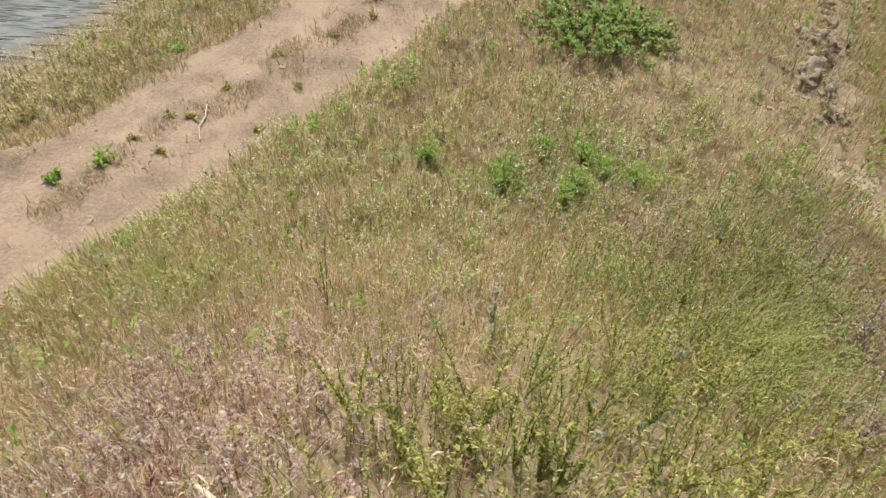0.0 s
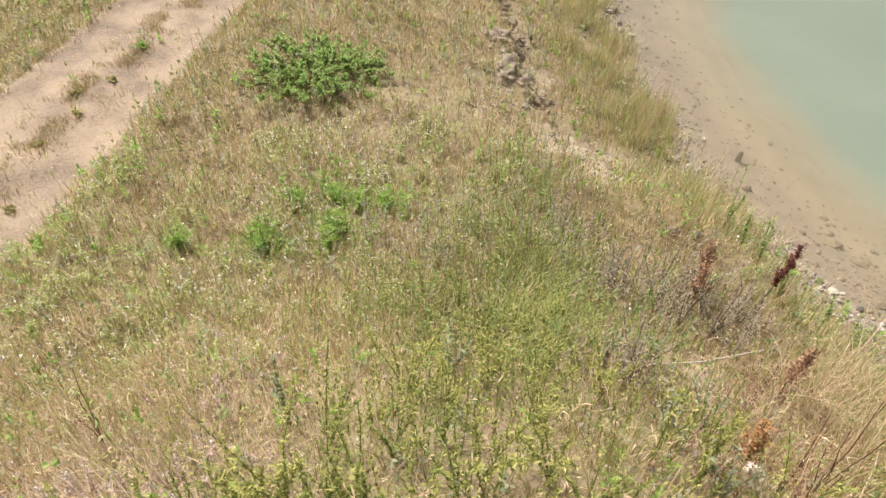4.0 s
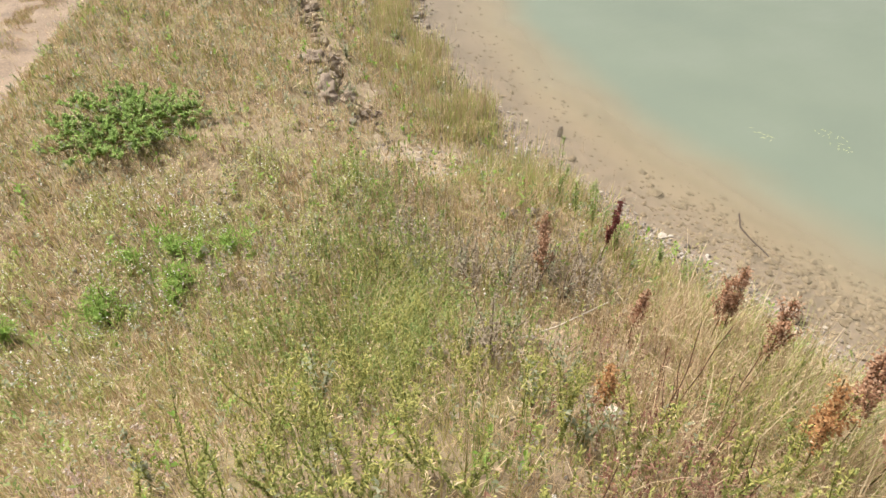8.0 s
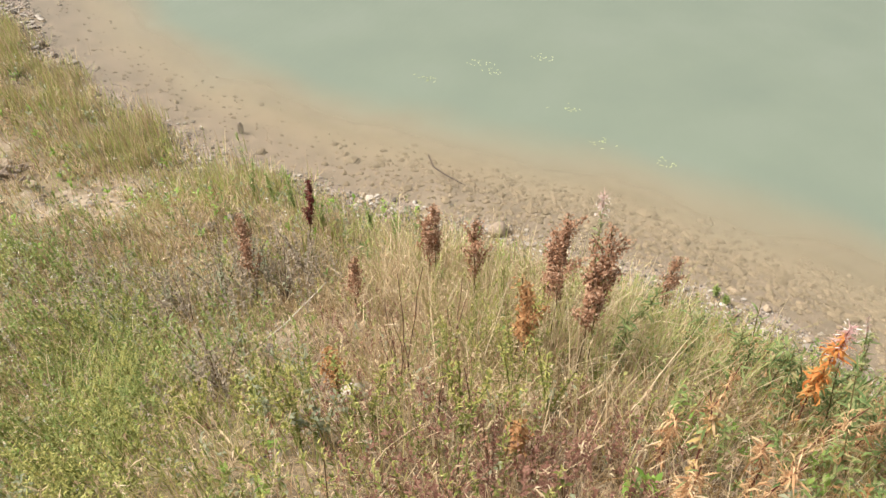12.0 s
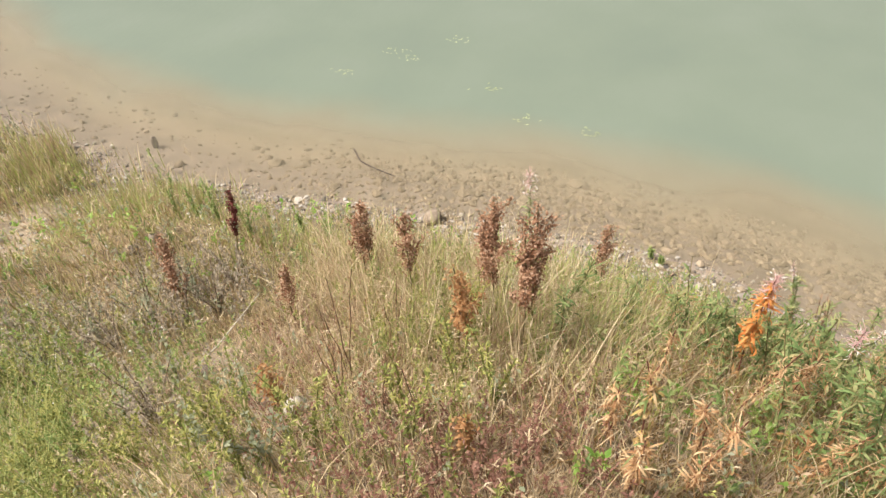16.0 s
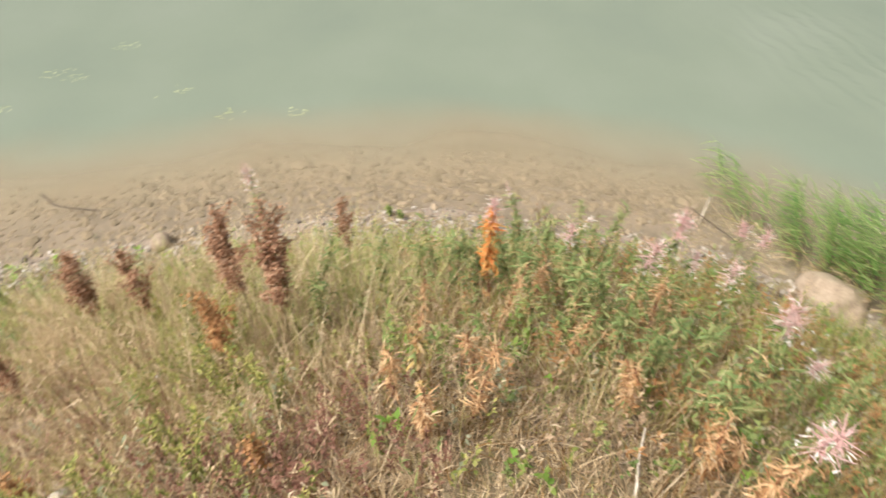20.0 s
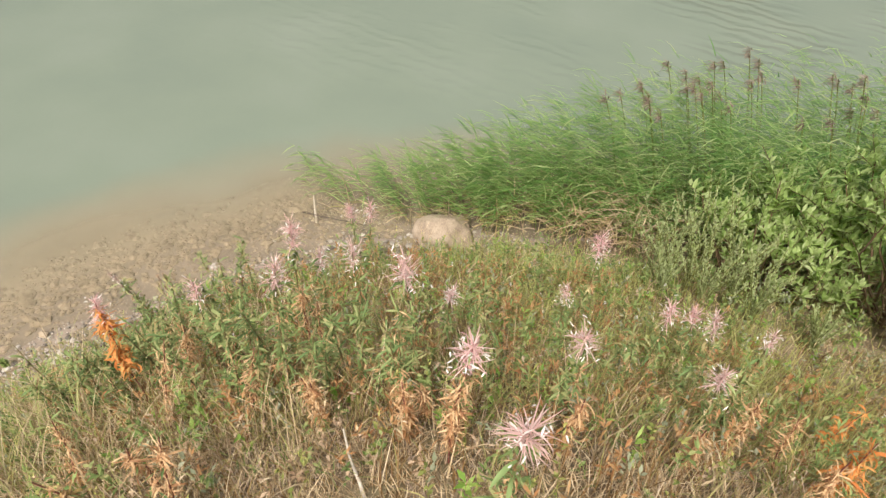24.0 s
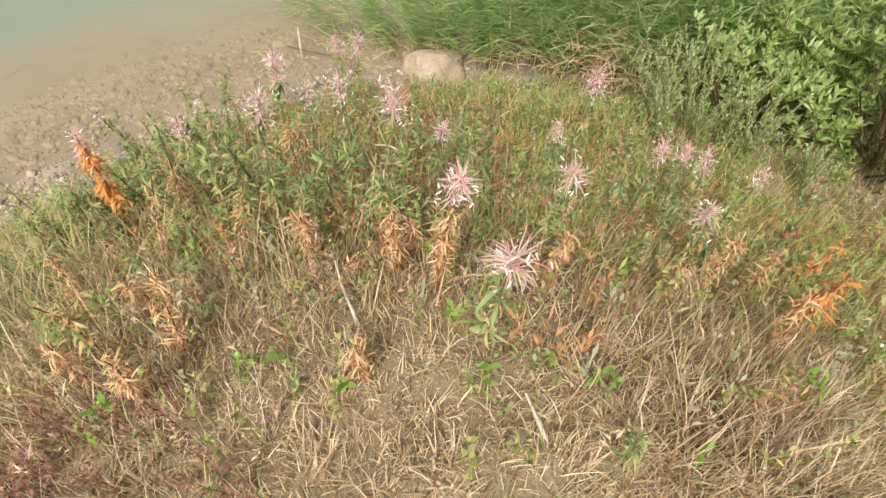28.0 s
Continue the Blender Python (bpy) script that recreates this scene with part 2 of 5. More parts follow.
    t.links.new(edge.outputs[0], out.inputs[0])
    t.links.new(body.outputs[0], out.inputs[1])
    t.links.new(skin.outputs[0], out.inputs[2])
    t.links.new(out.outputs[0], t.nodes["Material Output"].inputs["Surface"])
    return m


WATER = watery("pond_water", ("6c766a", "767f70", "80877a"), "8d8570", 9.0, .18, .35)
RIPPLED = watery("rippled_pond_water", ("747674", "7c807e", "868a88"), "7c7c70", 3.2, .9, .3)


# ---- the lie of the land: water at z = 0, a dyke between two ponds, a mound on it ----
SHORE = np.array([(30, 52), (14, 21), (8.2, 10.9), (7.0, 9.1), (6.35, 7.4), (5.95, 6.1), (5.6, 4.8), (5.53, 3.3), (5.5, 2.0),
                  (5.47, .8), (5.35, -.4), (5.12, -1.5), (4.7, -2.5), (4.3, -3.3), (3.7, -4.15), (2.7, -4.95), (1.2, -5.8),
                  (-2, -6.9), (-7, -9), (-14, -15), (-60, -62), (-64, -50), (-17, -6.5), (-10.5, 1), (-8, 4.1), (-6.4, 6.5),
                  (-5.55, 8.2), (-4.9, 10), (-2.2, 16), (12, 42), (18, 56)])
ROAD_AT, ROAD_WAY, ROAD_HALF = np.array((-2.55, 6.4)), np.array((.55, .835)), .93


def wobble(x, y, size, seed=0.0):
    """Smooth noise between about -1 and 1, from a few crossed waves."""
    x, y, s = np.asarray(x, float) / size, np.asarray(y, float) / size, seed * 7.31
    return (np.sin(2.1 * x + 1.3 * y + s) + np.sin(-1.7 * x + 2.3 * y + 2.1 * s + 1.7) + np.sin(3.9 * x - 1.1 * y + .7 * s)
            + np.sin(1.3 * x + 4.3 * y - 1.9 * s) * .7 + np.sin(5.1 * x + 4.7 * y + 3.1 * s) * .5) / 3.2


def step(a, b, v):
    v = np.clip((np.asarray(v, float) - a) / (b - a), 0, 1)
    return v * v * (3 - 2 * v)


def inland(x, y):
    """Metres from the waterline, positive on land."""
    x, y = np.asarray(x, float), np.asarray(y, float)
    x, y = x + .10 * wobble(x, y, .9, 1) + .03 * wobble(x, y, .22, 5), y + .10 * wobble(x, y, .8, 2) + .03 * wobble(x, y, .2, 6)
    best, inside = np.full(x.shape, 1e9), np.zeros(x.shape, bool)
    for (ax, ay), (bx, by) in zip(SHORE, np.roll(SHORE, -1, 0)):
        ux, uy = bx - ax, by - ay
        k = np.clip(((x - ax) * ux + (y - ay) * uy) / (ux * ux + uy * uy), 0, 1)
        best = np.minimum(best, np.hypot(x - ax - k * ux, y - ay - k * uy))
        if uy:
            inside ^= ((ay > y) != (by > y)) & (x < ux * (y - ay) / uy + ax)
    return np.where(inside, best, -best)


def off_road(x, y):
    """Metres to the left of the track's middle line (negative: to its right)."""
    bend = .18 * np.sin(.45 * np.asarray(y, float))
    return -(x - ROAD_AT[0]) * ROAD_WAY[1] + (y - ROAD_AT[1]) * ROAD_WAY[0] + bend


def height(x, y):
    x, y = np.asarray(x, float), np.asarray(y, float)
    s = inland(x, y)
    steep = np.interp(s, [-60, -8, -3, -1.4, -.6, 0, .4, .8, 1.3, 2.2, 3.2, 5, 80], [-6, -2.5, -1.1, -.42, -.15, 0, .09, .3, .7, 1.4, 2.2, 3.5, 3.6])
    lip = 2.2 + .16 * wobble(x, y, .35, 3)
    gentle = np.interp(s, [-60, -8, -3, -1.4, -.6, 0, .4, 2.2, 5, 80], [-6, -2.5, -1.1, -.42, -.15, 0, .06, .42, .95, 1.0])
    gentle = gentle + np.where(x > 0, step(-.05, .10, s - lip), 0) * .42 * np.interp(y, [7.4, 9.4], [1, .4])
    bank = steep + (gentle - steep) * step(3.2, 5.4, y)
    r = off_road(x, y)
    bank = np.where((bank < .1) & (r > 0), .1 + (bank - .1) * 5, bank)
    track = 1 - step(.7, 1.5, np.abs(r))
    rut = np.exp(-((np.abs(r) - .56) / .24) ** 2) * .05
    far = np.hypot(x + .25, (y + .35) * np.where(y < -.35, 1.24, 1.0))
    mound = np.interp(far, [0, .8, 1.4, 2, 3, 4, 5, 6.5, 200], [2.25, 2.2, 1.95, 1.55, .8, .3, .1, 0, 0])
    top = .82 + mound + .05 * wobble(x, y, .8, 4) * (1 - track) - track * (.25 + rut) - .12 * step(1.0, 2.2, r)
    k = .12
    h = np.clip(.5 + .5 * (bank - top) / k, 0, 1)
    z = bank + (top - bank) * h - k * h * (1 - h)
    return z + (1 - track * .6) * .018 * wobble(x, y, .16, 7) * step(-.1, .3, s)


# ---- ways of making meshes ----
RNG = np.random.default_rng(7)


def mesh_from(name, verts, quads, material, smooth=True, sides=4):
    me = bpy.data.meshes.new(name)
    verts, quads = np.asarray(verts, np.float32).reshape(-1, 3), np.asarray(quads, np.int32).reshape(-1, sides)
    me.vertices.add(len(verts))
    me.vertices.foreach_set("co", verts.ravel())
    me.loops.add(quads.size)
    me.loops.foreach_set("vertex_index", quads.ravel())
    me.polygons.add(len(quads))
    me.polygons.foreach_set("loop_start", np.arange(0, quads.size, sides, dtype=np.int32))
    me.polygons.foreach_set("use_smooth", np.full(len(quads), smooth))
    me.materials.append(material)
    me.update(calc_edges=True)
    return me


def part(name, me, parent, label=""):
    ob = new(name, me)
    ob.parent = parent
    return tagged(ob, label)


def strips(base, az, length, width, lean, curl, rows=2, full=0.0, twist=None):
    """Blades: bent ribbons from their base, narrowing to the tip, or broadest in the middle where full is 1. Vertices and quads."""
    base = np.asarray(base, float).reshape(-1, 3)
    n = len(base)
    az, length, width, lean, curl = (np.broadcast_to(np.asarray(v, float), (n,)) for v in (az, length, width, lean, curl))
    flat = np.stack([np.cos(az), np.sin(az), 0 * az], 1)
    tw = az + np.pi / 2 + (0 if twist is None else twist)
    side = np.stack([np.cos(tw), np.sin(tw), 0 * az], 1)
    p, out = base.copy(), np.empty((n, rows + 1, 2, 3))
    for k in range(rows + 1):
        u = k / rows
        thin = (1 - full) * (1 - u) ** .8 + full * np.sin(np.pi * min(max(u, .06), .97)) ** .8
        w = (width * max(thin, .06) / 2)[:, None] * side
        out[:, k, 0], out[:, k, 1] = p - w, p + w
        bend = lean + curl * (u + .5 / rows)
        p = p + (length / rows)[:, None] * (np.sin(bend)[:, None] * flat + np.cos(bend)[:, None] * (0, 0, 1))
    quad = np.array([(2 * k, 2 * k + 1, 2 * k + 3, 2 * k + 2) for k in range(rows)])
    return out.reshape(-1, 3), (quad[None] + (np.arange(n) * 2 * (rows + 1))[:, None, None]).reshape(-1, 4)


def flecks(base, az, length, width, lean, curl):
    """Small pointed leaves, one bent quad each. Vertices and quads."""
    n = len(base)
    flat = np.stack([np.cos(az), np.sin(az), 0 * az], 1)
    side = np.stack([-np.sin(az), np.cos(az), 0 * az], 1) * (width / 2)[:, None]

    def way(a):
        return np.sin(a)[:, None] * flat + np.cos(a)[:, None] * (0, 0, 1)
    mid = base + way(lean) * (length * .5)[:, None]
    out = np.stack([base, mid + side, mid + way(lean + curl) * (length * .5)[:, None], mid - side], 1)
    return out.reshape(-1, 3), np.arange(4 * n).reshape(n, 4)


def tube(path, radii, sides=5):
    """A round stem along a path."""
    path = np.asarray(path, float)
    radii = np.broadcast_to(np.asarray(radii, float), (len(path),))
    way = np.gradient(path, axis=0)
    way /= np.linalg.norm(way, axis=1)[:, None] + 1e-9
    a = np.cross(way, (.31, .17, .93) if abs(way[0, 2]) < .9 else (1, .2, 0))
    a /= np.linalg.norm(a, axis=1)[:, None] + 1e-9
    b, turn = np.cross(way, a), np.arange(sides) * 2 * np.pi / sides
    ring = path[:, None] + radii[:, None, None] * (np.cos(turn)[None, :, None] * a[:, None] + np.sin(turn)[None, :, None] * b[:, None])
    k, j = np.meshgrid(np.arange(len(path) - 1), np.arange(sides), indexing="ij")
    quads = np.stack([k * sides + j, k * sides + (j + 1) % sides, (k + 1) * sides + (j + 1) % sides, (k + 1) * sides + j], -1)
    return ring.reshape(-1, 3), quads.reshape(-1, 4)


def joined(pieces):
    verts, quads, n = [], [], 0
    for v, q in pieces:
        verts.append(v), quads.append(q + n)
        n += len(v)
    return np.concatenate(verts), np.concatenate(quads)


def ball(sub):
    bm = bmesh.new()
    bmesh.ops.create_icosphere(bm, subdivisions=sub, radius=1)
    v = np.array([p.co[:] for p in bm.verts])
    f = np.array([[q.index for q in p.verts] for p in bm.faces])
    bm.free()
    return v, f


def stones(centres, sizes, sub=1, rough=.25, flat=.6):
    """Many worn stones: uneven, flattened, each turned its own way. Vertices and triangles."""
    v, f = ball(sub)
    n, c = len(centres), np.asarray(centres, float)
    wob = 1 + rough * RNG.normal(0, .6, (n, len(v), 1)).clip(-1, 1)
    shape = np.stack([np.ones(n), RNG.uniform(.6, 1, n), RNG.uniform(.7, 1.1, n) * flat], 1)[:, None]
    p = v[None] * wob * shape * np.asarray(sizes)[:, None, None]
    a = RNG.uniform(0, 6.28, n)
    x = p[..., 0] * np.cos(a)[:, None] - p[..., 1] * np.sin(a)[:, None]
    y = p[..., 0] * np.sin(a)[:, None] + p[..., 1] * np.cos(a)[:, None]
    p = np.stack([x, y, p[..., 2]], -1) + c[:, None]
    return p.reshape(-1, 3), (f[None] + (np.arange(n) * len(v))[:, None, None]).reshape(-1, 3)


def near(x, y, spots):
    """How much of a patch lies at a place: 1 in its heart, 0 outside. Spots are x, y, radius, weight."""
    out = np.zeros(np.shape(x))
    for cx, cy, r, w in spots:
        out = np.maximum(out, w * np.exp(-((x - cx) ** 2 + (y - cy) ** 2) / (r * r)))
    return out


def sown(count, box, wanted, seed):
    """Places strewn over a box (x0, y0, x1, y1), each kept by chance as wanted(x, y) says, set on the ground."""
    r = np.random.default_rng(seed)
    x, y = r.uniform(box[0], box[2], count), r.uniform(box[1], box[3], count)
    keep = r.random(count) < wanted(x, y)
    x, y = x[keep], y[keep]
    return np.stack([x, y, height(x, y) - .01], 1)


# ---- ground, track and water ----
def spaced(lo, hi, fine, edge, grow=1.18):
    a = list(np.arange(lo, hi + fine / 2, fine))
    d = fine
    while a[-1] < edge:
        d *= grow
        a.append(a[-1] + d)
    d = fine
    while a[0] > -edge:
        d *= grow
        a.insert(0, a[0] - d)
    return np.array(a)


def sheet(name, xs, ys, z, material, keep=None):
    x, y = np.meshgrid(xs, ys, indexing="ij")
    verts = np.stack([x, y, z(x, y)], -1).reshape(-1, 3)
    n = np.arange(x.size).reshape(x.shape)
    quads = np.stack([n[:-1, :-1], n[1:, :-1], n[1:, 1:], n[:-1, 1:]], -1).reshape(-1, 4)
    if keep is not None:
        quads = quads[keep(verts[quads].mean(1))]
    return mesh_from(name, verts, quads, material), verts


def land(x, y):
    """The ground, with low shores far round the ponds."""
    return height(x, y) + np.interp(np.hypot(x, y), [0, 60, 140, 2000], [0, 0, 9, 14])


xs, ys = spaced(-7.2, 7.6, .1, 900), spaced(-8, 12, .1, 900)
me, verts = sheet("ground", xs, ys, land, SOIL)
ground = tagged(new("ground", me), "dry brown soil and litter of a grassy dyke sloping into ponds", "ground", kind="structure")
me.materials.append(BED)
low = np.array([p.center.z < .02 + .03 * math.sin(p.center.x * 9) * math.sin(p.center.y * 7) for p in me.polygons])
me.materials.append(PALE_EARTH)
worn = [(3.85, 5.5, .42), (3.85, 5.0, .3), (4.4, 5.4, .3), (3.4, 5.15, .28), (4.5, 7.3, .25), (2.25, 1.9, .25), (1.85, 1.25, .3)]
torn = np.array([p.normal.z < .8 and p.center.y > 4.6 and p.center.z > .2 or any(math.hypot(p.center.x - x, p.center.y - y) < r for x, y, r in worn) for p in me.polygons])
me.polygons.foreach_set("material_index", np.where(torn, 2, low).astype(np.int32))

along, across = np.arange(-16, 22, .12), np.linspace(-1.12, 1.12, 29)


def road_place(a, c):
    x = ROAD_AT[0] + a * ROAD_WAY[0] - c * ROAD_WAY[1]
    y = ROAD_AT[1] + a * ROAD_WAY[1] + c * ROAD_WAY[0]
    return x, y


a, c = np.meshgrid(along, across, indexing="ij")
c = c * (1 + .07 * wobble(a * 2, c * .3, 1.0, 8))
x, y = road_place(a, c)
x, y = x - (off_road(x, y) - c) * -ROAD_WAY[1], y - (off_road(x, y) - c) * ROAD_WAY[0]
lift = np.where(np.abs(across)[None] > 1.0, -.03, .012) + .008 * wobble(x, y, .07, 3)
n = np.arange(a.size).reshape(a.shape)
road = new("road", mesh_from("road", np.stack([x, y, height(x, y) + lift], -1), np.stack([n[:-1, :-1], n[:-1, 1:], n[1:, 1:], n[1:, :-1]], -1), SAND))
tagged(road, "sandy two-rut vehicle track with a grassy middle strip", "road", kind="structure")

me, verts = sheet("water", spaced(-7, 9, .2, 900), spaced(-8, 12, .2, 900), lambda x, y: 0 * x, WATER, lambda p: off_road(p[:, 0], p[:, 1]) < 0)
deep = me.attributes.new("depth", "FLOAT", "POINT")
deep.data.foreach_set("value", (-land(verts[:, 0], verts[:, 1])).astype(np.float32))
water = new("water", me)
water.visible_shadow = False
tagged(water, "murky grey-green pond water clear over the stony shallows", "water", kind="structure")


me, verts = sheet("water_west", spaced(-9, 1, .25, 900), spaced(-2, 14, .25, 900), lambda x, y: 0 * x, RIPPLED, lambda p: off_road(p[:, 0], p[:, 1]) > 0)
deep = me.attributes.new("depth", "FLOAT", "POINT")
deep.data.foreach_set("value", (-land(verts[:, 0], verts[:, 1])).astype(np.float32))
water = new("water_west", me)
water.visible_shadow = False
tagged(water, "wind-rippled grey pond water beyond the track", "water", kind="structure")


# ---- grasses and low herbs: what nobody could count ----
def bare(x, y):
    """1 where little grows: the track, the beach and the water."""
    r = off_road(x, y)
    edge = (1 - step(.78, 1.0, np.abs(r) + .10 * wobble(x, y, .25, 9))) 
    rut = edge * (1 - .5 * np.exp(-(r / .2) ** 2) * step(-.1, .6, wobble(x, y, .5, 4)))
    s = inland(x, y)
    beach = 1 - step(.2, .55, s + .14 * wobble(x, y, .3, 2))
    lip = 2.2 + .16 * wobble(x, y, .35, 3)
    torn = .95 * np.exp(-((s - lip + .08) / .34) ** 2) * (x > 0) * step(5.4, 6.1, y)
    torn = np.maximum(torn, near(x, y, [(3.85, 5.5, .42, .95), (3.85, 5.0, .3, .9), (4.4, 5.4, .3, .8), (3.4, 5.15, .28, .8), (4.5, 7.3, .25, .7), (3.4, 6.5, .3, .8), (3.95, 7.8, .25, .7), (2.3, 1.9, .3, .5), (1.72, .98, .16, .95), (1.9, 1.35, .22, .7), (1.75, 1.15, .14, .7)]))
    return np.maximum(np.maximum(rut, beach), torn)


def nigh(x, y):
    """Thicker on and round the mound."""
    return np.interp(np.hypot(x - .2, y), [0, 1.6, 3, 6, 10, 14], [.88, .88, .78, .64, .56, .5])


BOX = (-7.5, -6.0, 8.0, 13.2)
STRAWY = [(-1.0, 1.5, .55, 1), (-.7, 2.8, .6, .8), (0, 5.5, .6, .9), (-.85, 2.2, .6, .8), (.5, 6.1, .6, .8), (2.5, 6.1, .7, 1), (2.25, 7.0, .6, .9),
          (-.3, 5.7, .7, 1), (.1, 2.8, .5, .9), (2.3, 1.75, .5, 1), (3.2, 1.7, .6, .9), (.9, -.6, .7, 1), (.5, -.75, .6, 1), (.2, -1.1, .45, .8),
          (2.4, -.1, .6, .7), (2.7, 1.3, .6, .9), (.6, 0, .9, .6)]
TRODDEN = [(2.5, 6.15, .55, 1), (2.26, 6.8, .5, .9), (1.8, 5.95, .4, .8), (1.0, -.5, .55, .8), (.5, -.75, .6, .8), (2.35, 1.85, .4, .9), (-1.05, 1.4, .5, .7)]
VERDANT = [(.09, 4.4, .28, 1), (.72, 4.46, .35, 1), (1.24, 4.63, .3, .9), (.8, 5.0, .4, .8), (-.6, 4.7, .4, .25), (-.7, 4.2, .5, .2), (-.8, 3.6, .5, .2),
           (-1.5, 5.2, .5, .3), (-2.1, 4.2, .5, .2), (-.9, 6.3, .4, .3), (-4.6, 8.3, .6, .6), (-3.7, 7.2, .3, .6)]
HERBY = [(1.3, 2.5, .6, 1), (1.1, 1.8, .6, 1), (.5, 1.5, .6, .9), (.3, 1.2, .5, .9), (1.9, 3.2, .5, .8), (.9, 3.0, .5, .6), (1.5, 1.2, .3, .6),
         (1.3, .5, .4, .35), (2.4, .4, .4, .7), (-.4, 1.2, .4, .8), (2.7, .5, .3, .6), (1.0, .5, .4, .4), (-.3, .9, .4, .8)]
GREYISH = [(2.7, 2.6, .4, 1), (2.9, 2.2, .35, 1), (3.1, 2.55, .35, 1), (2.5, 3.0, .4, .9), (1.7, 1.75, .25, .8), (2.4, 3.7, .4, .7), (1.3, 3.9, .5, .5)]
OCHRE = [(3.0, 1.2, .7, 1), (2.4, .9, .6, .7), (2.6, .1, .6, .8), (1.3, 0, .5, .8), (1.9, -.9, .7, .7), (.2, -1.5, .6, .6), (2.1, .2, .6, .8)]


def several(name, label, category, groups, kind="stuff"):
    """One mesh of several kinds of ribbons, each with its own material."""
    v, q = joined([g[:2] for g in groups])
    me = mesh_from(name, v, q, groups[0][2])
    for g in groups[1:]:
        me.materials.append(g[2])
    me.polygons.foreach_set("material_index", np.concatenate([np.full(len(g[1]), k, np.int32) for k, g in enumerate(groups)]))
    return tagged(new(name, me), label, category, kind=kind)


def chance(i, j, seed):
    """One even random number for each cell of a grid."""
    v = np.sin(i * 127.1 + j * 311.7 + seed * 74.7) * 43758.5453
    return v - np.floor(v)


def tussocks(p, seed, cell=.15):
    """Draws places together into tussocks of uneven vigour: the places that stay, the way out of each tussock, and its vigour."""
    c, d = np.cos(seed * 1.7), np.sin(seed * 1.7)
    u = np.stack([p[:, 0] * c + p[:, 1] * d, p[:, 1] * c - p[:, 0] * d], 1) / cell
    i, j = np.floor(u[:, 0]), np.floor(u[:, 1])
    heart = np.stack([i + .15 + .7 * chance(i, j, seed), j + .15 + .7 * chance(i, j, seed + 5)], 1)
    out = u - heart
    u = heart + out * (1 - .6 * chance(i, j, seed + 9))[:, None]
    vigour = chance(i, j, seed + 13)
    x, y = (u[:, 0] * c - u[:, 1] * d) * cell, (u[:, 0] * d + u[:, 1] * c) * cell
    way = np.arctan2(out[:, 0] * d + out[:, 1] * c, out[:, 0] * c - out[:, 1] * d)
    keep = np.random.default_rng(seed + 7).random(len(p)) < .3 + 1.1 * vigour
    return np.stack([x, y, height(x, y) - .01], 1)[keep], way[keep], vigour[keep]


def grass(name, label, count, seed, wanted, tall, wide, lean, material, rows=2, curl=.7, clump=0.0, box=BOX):
    p = sown(int(count * 1.15), box, lambda x, y: np.clip(wanted(x, y), 0, 1) * (1 - bare(x, y)) * nigh(x, y), seed)
    p, way, vigour = tussocks(p, seed)
    r = np.random.default_rng(seed + 99)
    n = len(p)
    far = np.hypot(p[:, 0], p[:, 1])
    low = 1 - .6 * near(p[:, 0], p[:, 1], TRODDEN)
    grow = tall * r.uniform(.5, 1.3, n) * low * (.75 + .5 * vigour) * np.interp(far, [3, 6.5], [1, .7])
    broad = wide * r.uniform(.55, 1.25, n) * np.interp(far, [2, 8], [1, 1.9])
    az = way + r.normal(0, .9, n) + clump * (.9 * wobble(p[:, 0], p[:, 1], .25, seed))
    flop = np.interp(far, [1.8, 4.5], [1, 1.45])
    slant, bend, twist = lean * flop * np.abs(r.normal(0, 1, n)) / low, curl * flop * r.normal(.4, .8, n) / low, r.normal(0, .8, n)
    slant = np.where(far > 4, slant + .5 * bend, slant)
    v, q = joined([strips(p[k], az[k], grow[k], broad[k], slant[k], bend[k], m, twist=twist[k]) for k, m in ((far <= 4, rows), (far > 4, 1))])
    tagged(new(name, mesh_from(name, v, q, material)), label, "grass", kind="stuff")


def low_herb(name, label, count, seed, wanted, tall, leaves, leaf, wide, leaf_material, stem_material, top=None, box=BOX, slant=.8):
    """Small leafy stalks strewn over the meadow; top: seed heads or flowers as (number, length, breadth, material)."""
    p = sown(count, box, lambda x, y: np.clip(wanted(x, y), 0, 1) * (1 - bare(x, y)) * nigh(x, y), seed)
    r = np.random.default_rng(seed + 99)
    n = len(p)
    grow, az, lean = tall * r.uniform(.55, 1.3, n), r.uniform(0, 6.28, n), r.normal(0, .22, n)
    tip = np.stack([np.cos(az) * np.sin(lean), np.sin(az) * np.sin(lean), np.cos(lean)], 1) * grow[:, None]
    size = np.interp(np.hypot(p[:, 0], p[:, 1]), [2, 8], [1, 1.7])

    def along(k, lo, hi, length, breadth, slant, material):
        u = r.uniform(lo, hi, (n, k))
        at = (p[:, None] + u[..., None] * tip[:, None]).reshape(-1, 3)
        m = n * k
        big = np.repeat(size, k)
        return (*flecks(at, r.uniform(0, 6.28, m), length * r.uniform(.6, 1.3, m) * big, breadth * r.uniform(.8, 1.6, m) * big,
                        slant + r.normal(0, .4, m), r.normal(.5, .4, m)), material)
    groups = [(*strips(p, az, grow, .003 * size, lean, 0, 1), stem_material), along(leaves, .15, 1.0, leaf, wide, slant, leaf_material)]
    if top:
        groups.append(along(top[0], .75, 1.05, top[1], top[2], .6, top[3]))
    several(name, label, "herbs", groups)


def lush(x, y):
    return near(x, y, VERDANT)


def dry(x, y):
    return near(x, y, STRAWY)


